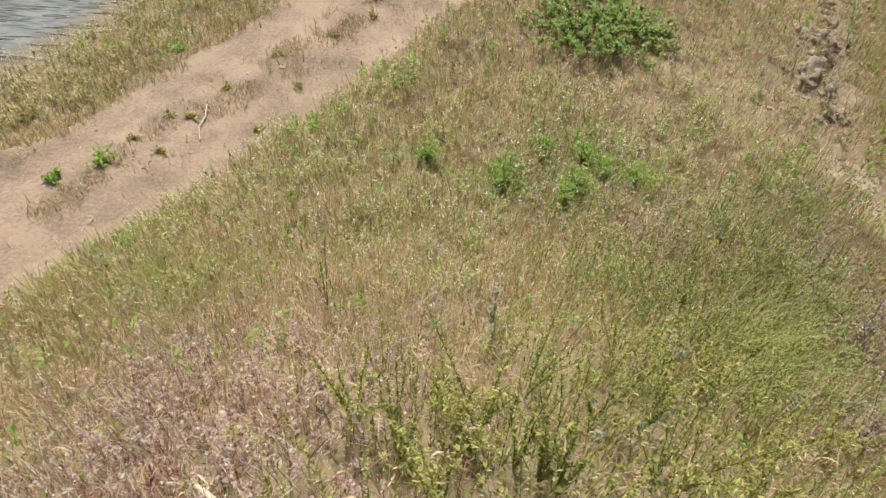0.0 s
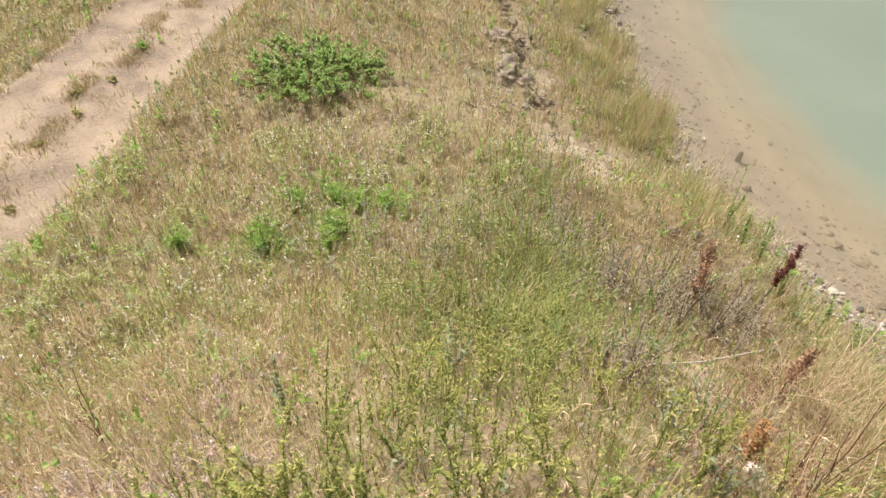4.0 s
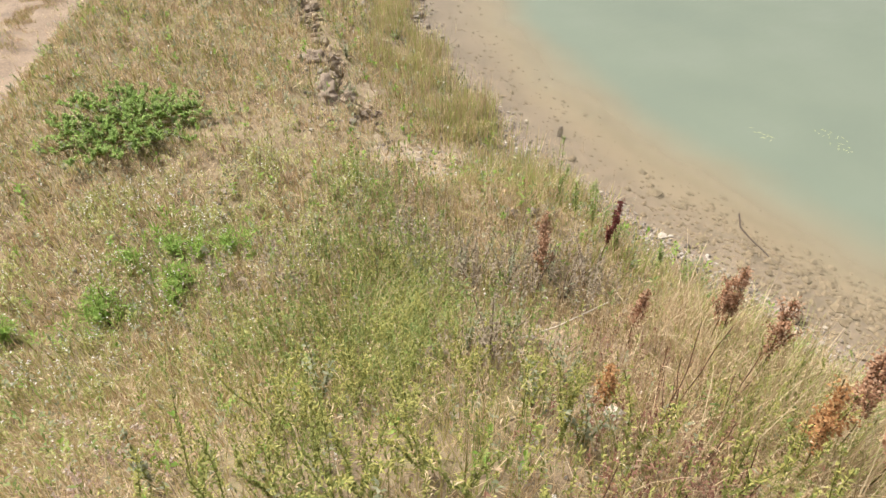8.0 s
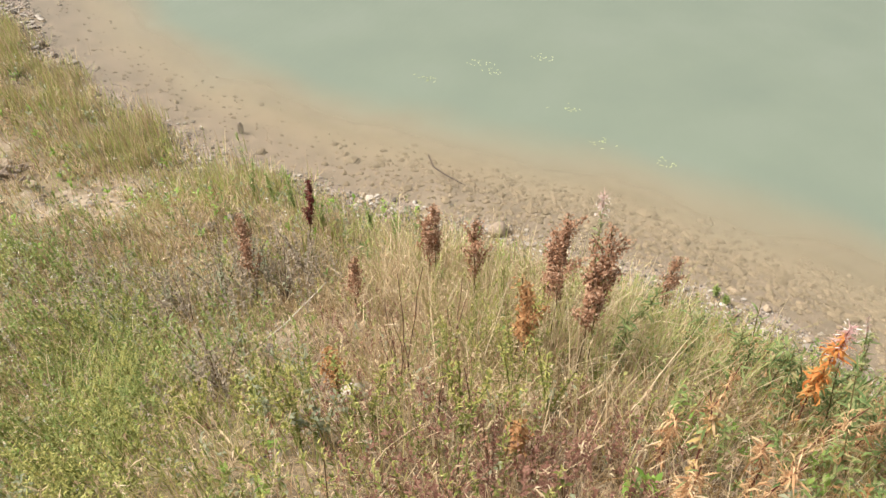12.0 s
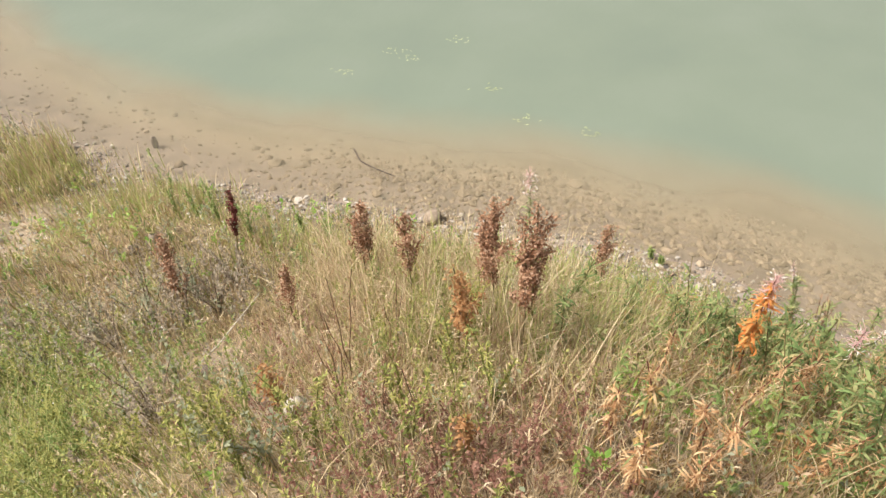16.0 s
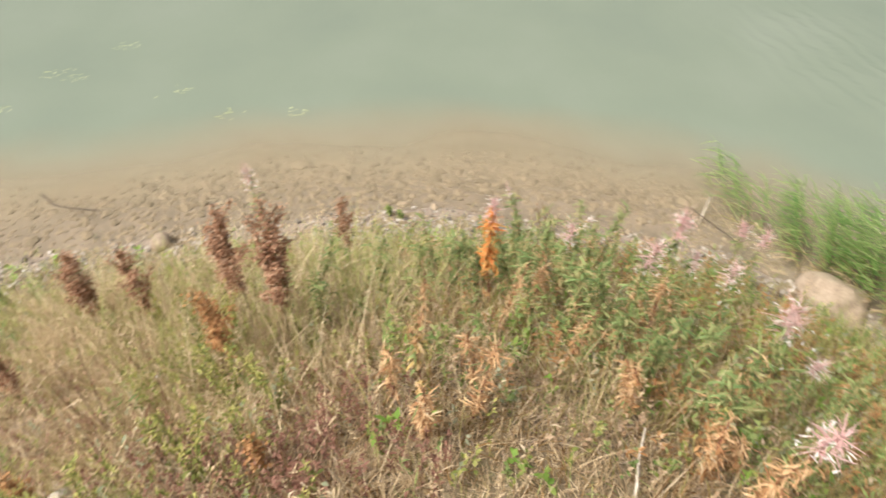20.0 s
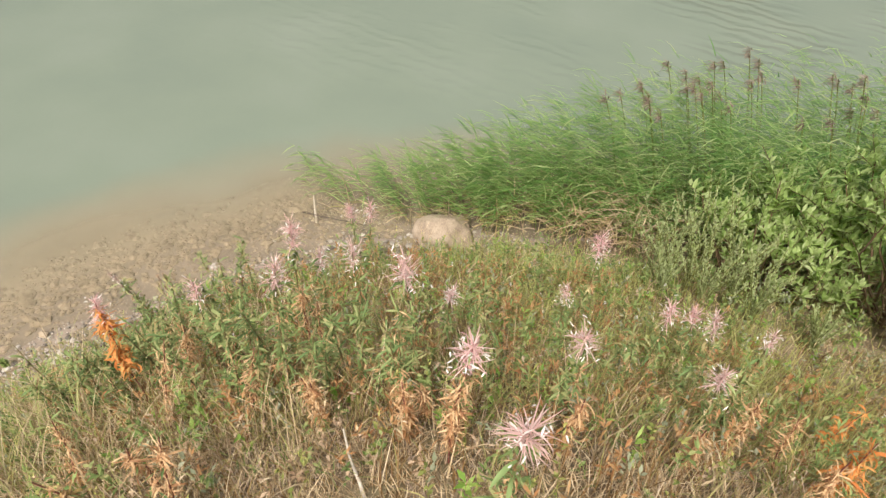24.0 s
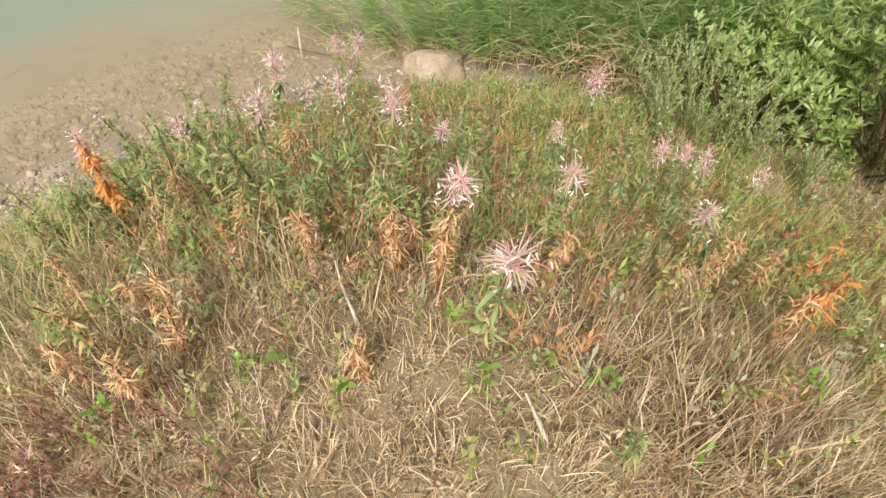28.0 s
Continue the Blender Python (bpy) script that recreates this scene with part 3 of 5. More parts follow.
def slope(x, y):
    """The overgrown bank between the mound and the pond."""
    return step(1.3, 2.3, np.hypot(x, y)) * step(.35, .9, inland(x, y)) * (1 - step(3.6, 4.8, y)) * (x > -1)


def mat(x, y):
    """Flattened straw at the top of the mound."""
    return near(x, y, [(.75, -.5, .55, 1), (.2, -.75, .55, 1), (1.15, -.2, .45, .9), (.6, 0, .5, .7), (-.3, -.6, .5, .7), (-.05, -1.15, .5, .95), (-.5, -1.2, .45, .8), (1.3, -.6, .35, .7), (-.3, -1.7, .5, .6)])


def south(x, y):
    return step(-.6, -1.1, y) * slope(x, y)


grass("straw_grass", "pale straw-coloured dry grass on the mound", 640000, 11,
      lambda x, y: (.14 + .5 * dry(x, y) + .24 * wobble(x, y, .3, 1) - .2 * lush(x, y)) * (1 - .6 * step(-.9, -1.3, y)), .14, .006, .65, STRAW, clump=.3)
grass("tan_grass", "thin tan dry grass among the herbs", 520000, 12,
      lambda x, y: .15 + .25 * wobble(x, y, .3, 2) + .3 * near(x, y, OCHRE) - .2 * lush(x, y) - .35 * near(x, y, [(-1.2, 1.5, .7, 1)]), .16, .0055, .55, TAN, clump=.4)
grass("olive_grass", "olive-green half-dry meadow grass", 560000, 13,
      lambda x, y: .24 - .2 * dry(x, y) + .36 * wobble(x, y, .35, 3) + .16 * near(x, y, [(-.8, 6.5, 1.0, 1), (.3, 8.5, 1.2, 1), (2.6, 8.5, .8, 1), (-1.6, 4.6, .6, .8)]) + .2 * south(x, y), .17, .006, .55, OLIVE, clump=.4)
grass("green_grass", "fresh green meadow grass", 420000, 14,
      lambda x, y: .13 - .12 * dry(x, y) + .32 * wobble(x, y, .4, 4) + .4 * lush(x, y) + .5 * np.exp(-((off_road(x, y) + 1.2) / .32) ** 2) * step(-.5, .3, wobble(x, y, .5, 27)), .16, .006, .5, GREEN, clump=.4)
for material, seed, name, label in [(TAN, 61, "tan_thatch", "flattened tan thatch of last year's grass"), (OLIVE, 62, "olive_thatch", "flattened olive-green grass"), (MATTED, 64, "brown_thatch", "flattened brown thatch of dead grass"), (YGREEN, 65, "green_thatch", "flattened soft green grass"), (STRAW, 63, "straw_thatch", "flattened pale straw")]:
    grass(name, label, {MATTED: 110000, STRAW: 760000, TAN: 640000, OLIVE: 440000}.get(material, 380000), seed, lambda x, y: step(1.8, 3.2, np.hypot(x, y - .3)) * step(.9, 1.5, inland(x, y)) * (.45 + .75 * wobble(x, y, .45, seed)) * (y > 1) * (inland(x, y) < 30), .17, .0085, 1.3, material, 1, .3, .3)
grass("matted_straw", "flattened matted straw on top of the mound", 110000, 16, lambda x, y: mat(x, y) * .95 * step(1.7, 1.0, x), .15, .0048, .95, STRAW, 3, 1.8, box=(-1.3, -1.7, 2.1, .9))
grass("lying_straw", "short curled straw lying in a mat on top of the mound", 150000, 73, lambda x, y: np.maximum(mat(x, y), near(x, y, [(1.3, -.7, .45, .9), (1.35, -.15, .45, .9), (.75, -1.1, .4, .8), (1.9, -.3, .4, .6), (-.2, -1.9, .6, .5)])), .09, .0046, 1.2, STRAW, 2, 2.0, box=(-1.3, -2.4, 2.4, .9))
grass("lying_grey_straw", "short curled greyed straw lying in a mat on top of the mound", 100000, 74, lambda x, y: np.maximum(mat(x, y), near(x, y, [(1.3, -.7, .45, .9), (1.35, -.15, .45, .9), (.75, -1.1, .4, .8), (1.9, -.3, .4, .6)])), .09, .0046, 1.2, GREYSTRAW, 2, 2.0, box=(-1.3, -2.4, 2.4, .9))
grass("straw_tangle", "pale pinkish straw lying in a tangle on the bank", 30000, 75, lambda x, y: near(x, y, [(2.15, 1.75, .38, 1), (2.4, 1.5, .32, 1), (2.7, 1.5, .35, .7), (2.05, 1.4, .25, .6)]), .17, .0055, 1.05, GREYSTRAW, 3, 1.1, box=(1.4, .8, 3.4, 2.6))
grass("matted_tan_grass", "flattened tan and grey grass on top of the mound", 70000, 19, lambda x, y: mat(x, y) * (.3 + .3 * step(.5, 1.0, x)), .14, .005, 1.0, MATTED, 2, .7, box=(-1.3, -1.7, 2.1, .9))
grass("bank_straw", "tall straw-yellow grass on the bank above the pond", 70000, 17,
      lambda x, y: slope(x, y) * (.22 + .45 * near(x, y, OCHRE) + .25 * wobble(x, y, .4, 3)) * (1 - .5 * south(x, y)) * (1 - .5 * step(-.1, -.6, y)) * step(1.5, 2.2, x), .29, .007, .6, STRAW, 4, 1.6, .3, (1.2, -3.5, 5.5, 3.8))
grass("dock_straw", "tall straw and yellow-green grass crowding round the docks", 26000, 71,
      lambda x, y: near(x, y, [(2.75, .5, .5, 1), (3.05, 1.0, .45, 1), (2.5, .05, .45, 1), (3.3, .4, .6, .9), (3.5, -.2, .6, .8), (3.4, 1.3, .5, .9), (3.0, -.5, .5, .7)]) * (.5 + .5 * wobble(x, y, .2, 31)), .52, .006, .33, STRAW, 4, 1.3, 0, (1.8, -1.4, 4.4, 2.2))
grass("dock_green_grass", "tall fresh green grass crowding round the docks", 20000, 72,
      lambda x, y: near(x, y, [(2.75, .5, .5, .8), (3.05, 1.0, .45, .7), (2.6, .0, .45, 1), (3.3, .4, .6, 1), (3.5, -.2, .6, 1), (3.6, 1.3, .5, 1), (3.0, -.5, .5, 1), (3.9, 2.2, .5, .8)]) * (.5 + .5 * wobble(x, y, .2, 32)), .5, .006, .3, YGREEN, 4, 1.3, 0, (1.8, -1.4, 4.6, 2.8))
grass("pale_straw_tufts", "pale bleached straw standing in tufts on the mound", 52000, 77,
      lambda x, y: near(x, y, [(-.1, 2.75, .5, 1), (-.8, 2.65, .5, 1), (.45, 2.65, .4, .8), (-1.5, 2.7, .5, .8), (-.5, 5.6, .5, .9), (.3, 5.9, .5, .8), (-1.0, 3.3, .4, .5), (.5, 3.6, .4, .5), (-.3, 1.9, .4, .6)]) * (.55 + .5 * wobble(x, y, .2, 35)), .2, .006, .6, STRAW, 3, 1.2, 0, (-2.6, 1.2, 1.6, 6.8))
grass("far_bleached_straw", "bleached curled straw on the meadow below the mound", 80000, 79,
      lambda x, y: (.3 + .4 * wobble(x, y, .3, 41) + .3 * dry(x, y)) * (1 - .6 * lush(x, y)), .17, .008, .7, BLEACHED, 2, 1.1, .3, (-2.6, 2.6, 3.4, 9.5))
grass("pale_stalks", "thin bleached grass stalks curling above the herbs", 15000, 76,
      lambda x, y: step(1.0, 1.5, np.hypot(x, y)) * step(.6, 1.0, inland(x, y)) * (.5 + .6 * wobble(x, y, .22, 33)) * (1 - .7 * near(x, y, HERBY)), .3, .0046, .45, STRAW, 4, 1.7, 0, (.9, -2.6, 4.2, 2.2))
grass("curled_straw", "curled dry straw standing and lying on the mound", 90000, 51,
      lambda x, y: (.16 + .55 * dry(x, y) + .4 * near(x, y, OCHRE) - .1 * near(x, y, [(-1.2, 1.5, .9, 1)]) + .15 * wobble(x, y, .3, 17) - .2 * near(x, y, HERBY)) * (.25 + .75 * np.maximum(step(-.7, .2, y), step(.8, .4, x))), .2, .0065, .5, STRAW, 3, 1.2, .3, (-2.6, -3.0, 4.2, 4.4))
grass("greyed_straw", "greyed pinkish dry stalks lying in a tangle", 60000, 56,
      lambda x, y: near(x, y, [(-1.2, 1.4, .6, 1), (-.9, 1.9, .5, .9), (-1.6, 2.0, .5, .7), (-1.1, 1.0, .4, .9), (2.25, 1.9, .35, .9)]), .2, .0075, .95, GREYSTRAW, 3, 1.2, .2, (-2.8, .4, 2.8, 3.2))
grass("feathery_grass", "fine yellow-green feathery grass below the reeds", 42000, 57,
      lambda x, y: near(x, y, [(1.44, -4.04, .35, 1), (1.0, -3.95, .3, 1), (2.2, -4.3, .45, .7), (2.7, -4.35, .35, .9), (1.8, -3.7, .4, .5), (.1, -3.5, .6, .6), (.6, -3.2, .5, .6), (1.1, -3.3, .5, .5), (-.6, -3.4, .5, .4)]), .28, .005, .35, YGREEN, 3, .8, .4, (-1.4, -5, 3.6, -2.4))
grass("soft_green_grass", "soft bright green grass beside the track", 26000, 58,
      lambda x, y: near(x, y, [(-3.23, 3.37, .35, 1), (-2.38, 3.07, .35, 1), (-1.91, 2.84, .3, .8), (-3.03, 2.85, .3, .8)]), .24, .006, .4, YGREEN, 3, .8, .4, (-4, 1.6, -.6, 4.4))
grass("curled_tan_grass", "curled brown and tan grass on the pond side of the mound", 60000, 52,
      lambda x, y: (south(x, y) + .8 * step(.3, -.5, y) * step(-1.1, -.3, x) * (1 - south(x, y))) * (1 - .85 * mat(x, y)) * (.5 + .3 * wobble(x, y, .3, 18)) + .25 * near(x, y, OCHRE), .22, .006, .85, MATTED, 3, 1.3, .3, (-1.2, -4.4, 4.2, 1.6))
grass("curled_olive_grass", "curled olive-green grass on the mound's flanks", 80000, 53,
      lambda x, y: (.22 + .25 * wobble(x, y, .35, 19)) * (1 - .8 * mat(x, y)), .22, .0065, .5, OLIVE, 3, 1.1, .3, (-2.6, -4.4, 4.4, 5.4))
grass("bank_grass", "tall green and olive grass on the bank above the pond", 420000, 18,
      lambda x, y: slope(x, y) * (.14 + .2 * wobble(x, y, .5, 11) + .15 * south(x, y)), .3, .0058, .45, OLIVE, 3, 1.1, .5)
low_herb("seeding_grass", "pale stalks of grass with drooping seed heads", 60000, 15,
         lambda x, y: (.14 + .4 * near(x, y, OCHRE) + .2 * near(x, y, HERBY) + .1 * wobble(x, y, .5, 6)) * (1 - .8 * step(-.2, -.7, y)), .36, 2, .05, .005, STRAW, STRAW, (7, .02, .0035, STRAW), slant=.6)
low_herb("green_herbs", "low bright green broad-leaved weeds", 60000, 21, lambda x, y: .03 + .05 * wobble(x, y, .4, 5) + .08 * south(x, y), .16, 9, .045, .014, LUSH, GSTEM)
low_herb("mound_top_herbs", "small green weeds in the matted grass", 3400, 39, lambda x, y: step(.4, -.3, y) * (.18 + .3 * wobble(x, y, .2, 21)) * (1 - .85 * mat(x, y)), .12, 9, .032, .009, FIRELEAF, GSTEM, None, (-1.2, -2.4, 2.4, .6))
low_herb("far_side_herbs", "green weeds with white flowers beyond the track", 24000, 54, lambda x, y: step(1.05, 1.5, off_road(x, y)) * (.3 + .5 * wobble(x, y, .35, 23)) * 2.0, .17, 8, .04, .009, OLIVE, GSTEM, (1, .010, .008, FLUFF), (-7.5, 3.5, 2.5, 14))
low_herb("lush_weeds", "patches of lush bright green weeds in dry grass", 15000, 36, lambda x, y: lush(x, y) ** 1.5 * (.3 + .5 * wobble(x, y, .18, 4)), .16, 9, .05, .008, LUSH, GSTEM, box=(-2.6, 3.0, 2.0, 6.8))
grass("lush_grass", "soft lush green grass round the leafy tufts", 30000, 59,
      lambda x, y: lush(x, y) * (.65 + .4 * wobble(x, y, .2, 44)), .2, .0085, .5, LUSH, 2, .9, .3, (-2.2, 3.2, 2.4, 6.4))
low_herb("pale_green_herbs", "soft green herbs with pale heads among the straw", 13000, 61,
         lambda x, y: (.1 + .5 * step(-.1, .9, wobble(x, y, .5, 45))) * (1 - .6 * lush(x, y)), .19, 9, .04, .006, YGREEN, GSTEM, (2, .012, .007, FLUFF), (-2.8, 2.6, 2.8, 6.4))
low_herb("meadow_herbs", "grey-green leafy meadow herbs", 60000, 22, lambda x, y: .15 + .32 * wobble(x, y, .3, 6) - .17 * dry(x, y) - .4 * near(x, y, [(-1.2, 1.5, .7, 1)]), .22, 7, .035, .010, SAGE, GSTEM)
low_herb("yellowish_herbs", "scattered yellow-green flowering herbs", 60000, 23, lambda x, y: .08 + .06 * wobble(x, y, .5, 7), .3, 10, .026, .009, YELLOW, GSTEM, (4, .02, .005, YBLOOM))
low_herb("mound_herbs", "thick yellow-green herbs on the side of the mound", 15000, 37, lambda x, y: near(x, y, HERBY) * (.36 + .3 * wobble(x, y, .22, 15)), .36, 24, .024, .0055, YELLOW, GSTEM, (7, .022, .0042, YBLOOM), (-1.2, -.2, 3.2, 4.0), .45)
low_herb("mound_green_herbs", "thick soft green herbs on the side of the mound", 15000, 38, lambda x, y: near(x, y, [(1.5, 2.5, .6, 1), (1.8, 3.1, .5, .8), (1.0, 2.9, .5, .7), (2.2, 3.9, .5, .8), (2.6, 4.4, .5, .7), (2.0, 2.0, .4, .6)]) * (.36 + .3 * wobble(x, y, .22, 16)), .34, 24, .028, .0055, GREEN, GSTEM, None, (0, 1, 3.6, 5.2), .45)
low_herb("withered_herbs", "brown withered herbs with seed heads", 45000, 24, lambda x, y: (1 - .75 * step(3.2, 4.5, y)) * (.1 + .22 * near(x, y, OCHRE) + .25 * wobble(x, y, .25, 8) + .15 * dry(x, y) + .1 * south(x, y) - .3 * mat(x, y)), .22, 6, .03, .008, DRYLEAF, STEM, (4, .016, .005, TAN))
low_herb("leafy_herbs", "knee-high leafy green herbs on the bank", 34000, 28, lambda x, y: slope(x, y) * (.04 + .08 * wobble(x, y, .35, 12)) + .36 * np.maximum(south(x, y), step(1.5, 2.0, x) * step(.0, -.5, y) * slope(x, y)) * (1 - .8 * mat(x, y)), .32, 15, .045, .010, FIRELEAF, STALK)
low_herb("rusty_herbs", "low weeds with curled orange-brown withered leaves", 16000, 33, lambda x, y: .3 * np.maximum(south(x, y), step(-.7, -1.2, y) * (x > -1.2) * (1 - mat(x, y)) ** 2) * step(-.3, .5, wobble(x, y, .25, 29)), .24, 10, .04, .008, ORANGE, STEM, None, (-1.6, -4, 4.2, 0))
low_herb("grey_herbs", "grey-lilac seeding herbs", 16000, 25, lambda x, y: near(x, y, GREYISH) * (.42 + .3 * wobble(x, y, .25, 3)), .36, 16, .022, .009, GREY, STEM, (7, .014, .011, GREY), (-2.2, .8, 4.0, 4.5))
low_herb("white_flowers", "small white meadow flowers on thin stalks", 26000, 26, lambda x, y: .04 + .2 * lush(x, y) + .12 * step(.2, .8, wobble(x, y, .5, 9)) - .3 * near(x, y, [(-1.2, 1.5, .8, 1), (.6, -.6, 1.3, 1)]), .2, 3, .03, .008, SAGE, GSTEM, (4, .012, .009, FLUFF))
low_herb("white_flower_drifts", "drifts of tiny white flowers beside the lush tufts", 7000, 34, lambda x, y: .8 * near(x, y, [(.35, 4.95, .3, 1), (1.15, 5.05, .25, .8), (-.3, 3.9, .4, .45), (-1.2, 3.6, .4, .35), (.9, 5.9, .4, .4), (.45, 4.3, .2, .7), (1.0, 3.9, .3, .4)]), .17, 3, .03, .006, OLIVE, GSTEM, (5, .011, .008, FLUFF), (-2, 3, 2, 6.6))
low_herb("red_herbs", "reddish-brown low twiggy herbs", 15000, 27, lambda x, y: .55 * near(x, y, [(1.25, .1, .4, 1), (1.1, .35, .3, .8), (-1.2, 1.15, .4, .35), (1.45, .4, .3, .7), (1.7, .85, .35, .5), (2.2, .9, .4, .35), (2.55, 1.3, .3, .4)]), .22, 14, .022, .006, TWIGGY, STEM, None, (-2, -.6, 3.0, 1.8))
low_herb("pinkish_herbs", "pinkish-grey dry low herbs", 5200, 29, lambda x, y: .5 * near(x, y, [(-1.55, 1.1, .35, 1.6), (-1.1, 1.3, .6, 1), (-.7, 1.5, .4, .6), (-1.6, 1.8, .6, .7), (-.4, 2.6, .5, .4)]), .15, 16, .024, .006, PINKISH, STEM, (8, .016, .008, SEEDY), (-2.6, .4, .4, 3.4))

# tall yellow-green sedge along the shore
p = sown(105000, (4.0, 3.6, 7.5, 11), lambda x, y: np.exp(-((inland(x, y) - .75 - .25 * wobble(x, y, .6, 3)) / .42) ** 2) * step(-.6, .1, wobble(x, y, .5, 8)) * .55, 31)
n, r = len(p), np.random.default_rng(32)
several("shore_sedge", "tall yellow-green sedge tufts along the shore", "sedge", [
    (*strips(p[::4], r.uniform(0, 6.28, len(p[::4])), .33 * r.uniform(.4, 1.3, len(p[::4])), .010, .45 * r.normal(0, 1, len(p[::4])), .6 * r.normal(.5, .6, len(p[::4])), 3), STRAW),
    (*strips(p[2::4], r.uniform(0, 6.28, len(p[2::4])), .32 * r.uniform(.4, 1.3, len(p[2::4])), .011, .35 * r.normal(0, 1, len(p[2::4])), .5 * r.normal(.5, .6, len(p[2::4])), 3), STRAW),
    (*strips(p[1::2], r.uniform(0, 6.28, len(p[1::2])), .3 * r.uniform(.4, 1.3, len(p[1::2])), .011, .35 * r.normal(0, 1, len(p[1::2])), .5 * r.normal(.5, .6, len(p[1::2])), 3), YGREEN)])


# short growth on the strip between the ruts
r = np.random.default_rng(34)
a, c = r.uniform(-5, 9, 44000), r.normal(0, .2, 44000)
x, y = road_place(a, c)
x, y = x + off_road(x, y) * ROAD_WAY[1] - c * ROAD_WAY[1], y - off_road(x, y) * ROAD_WAY[0] + c * ROAD_WAY[0]
keep = r.random(44000) < step(-.35, .5, wobble(x, y, .33, 14)) * np.interp(a, [-5, -2, 2, 9], [.25, .35, .8, 1])
p = np.stack([x, y, height(x, y) + .008], 1)[keep]
several("strip_grass", "short dry grass on the strip between the ruts", "grass", [
    (*strips(p[::2], r.uniform(0, 6.28, len(p[::2])), .06 * r.uniform(.4, 1.4, len(p[::2])), .008, .7 * r.normal(0, 1, len(p[::2])), r.normal(.4, .6, len(p[::2])), 2), TAN),
    (*strips(p[1::2], r.uniform(0, 6.28, len(p[1::2])), .05 * r.uniform(.4, 1.4, len(p[1::2])), .008, .6 * r.normal(0, 1, len(p[1::2])), r.normal(.4, .6, len(p[1::2])), 2), OLIVE)])


# ---- stones ----
def strewn_stones(name, label, count, box, wanted, seed, size, material, sink=.3):
    p = sown(count, box, wanted, seed)
    s = size * np.random.default_rng(seed).lognormal(0, .45, len(p))
    p[:, 2] += .01 + s * (.5 - sink)
    v, f = stones(p, s, 1)
    tagged(new(name, mesh_from(name, v, f, material, False, 3)), label, "pebbles", kind="stuff")


strewn_stones("beach_gravel", "grey and white shingle along the waterline", 86000, (2, -5, 8.5, 12.5),
              lambda x, y: np.exp(-((inland(x, y) - .24) / .27) ** 2) * .95, 41, .0125, STONE, .15)
strewn_stones("pale_shingle", "pale grey and white stones strewn above the waterline", 36000, (3, -1.5, 7, 6),
              lambda x, y: np.exp(-((inland(x, y) - .36) / .24) ** 2) * (.35 + .4 * wobble(x, y, .3, 43)), 47, .012, PALESTONE, .15)
strewn_stones("shallow_stones", "silt-covered stones on the pond bed near the shore", 30000, (3, -5, 9, 11),
              lambda x, y: np.exp(-((inland(x, y) + .7) / .7) ** 2) * np.interp(y, [1, 4.5], [.8, .12]), 42, .02, BEDSTONE)
strewn_stones("shallow_cobbles", "silt-covered flat cobbles on the pond bed near the shore", 22000, (3, -5, 9, 8),
              lambda x, y: np.exp(-((inland(x, y) + .85) / .65) ** 2) * np.interp(y, [0, 4], [.85, .06]) * (inland(x, y) < -.1), 45, .026, BEDSTONE, .45)
strewn_stones("path_gravel", "small pale stones on the sandy track", 16000, (-6, 2.5, 1.5, 12),
              lambda x, y: (np.abs(off_road(x, y)) < .95) * (.35 + .3 * wobble(x, y, .4, 5)), 43, .009, STONE)
strewn_stones("bank_gravel", "pale rubble on bare patches of the bank", 26000, (-2, 0, 5, 7.5),
              lambda x, y: near(x, y, [(3.85, 5.5, .35, .8), (3.85, 5.0, .3, .8), (1.46, 5.5, .3, .5), (2.2, 4.8, .25, .4), (.2, 4.95, .3, .5), (2.45, 1.9, .3, .4),
                                       (-1.0, 1.35, .5, .5), (4.4, 5.4, .3, .6), (3.5, 6.7, .3, .5), (3.25, 6.2, .3, .7), (3.7, 7.3, .28, .7), (3.95, 8.0, .28, .7), (3.4, 5.15, .3, .6), (1.3, .95, .35, .3)]), 44, .014, STONE)


strewn_stones("upper_beach_rubble", "pale rubble on the beach at the far end of the bank", 9000, (5.4, 8.6, 9.5, 13),
              lambda x, y: np.exp(-((inland(x, y) - .7) / .5) ** 2) * .8, 46, .024, STONE, .2)


def lone_stone(size, tall, seed, material, sub=3, rough=.1):
    v, f = ball(sub)
    bump = np.array([noise.noise(Vector(p * 1.3) + Vector((seed * 3.7, 0, 0))) + .4 * noise.noise(Vector(p * 3.1) + Vector((0, seed * 2.3, 0))) for p in v])
    v = v * (1 + rough * 2.2 * bump[:, None]) * (size[0] / 2, size[1] / 2, tall / 2)
    return mesh_from("stone", v, f, material, True, 3)


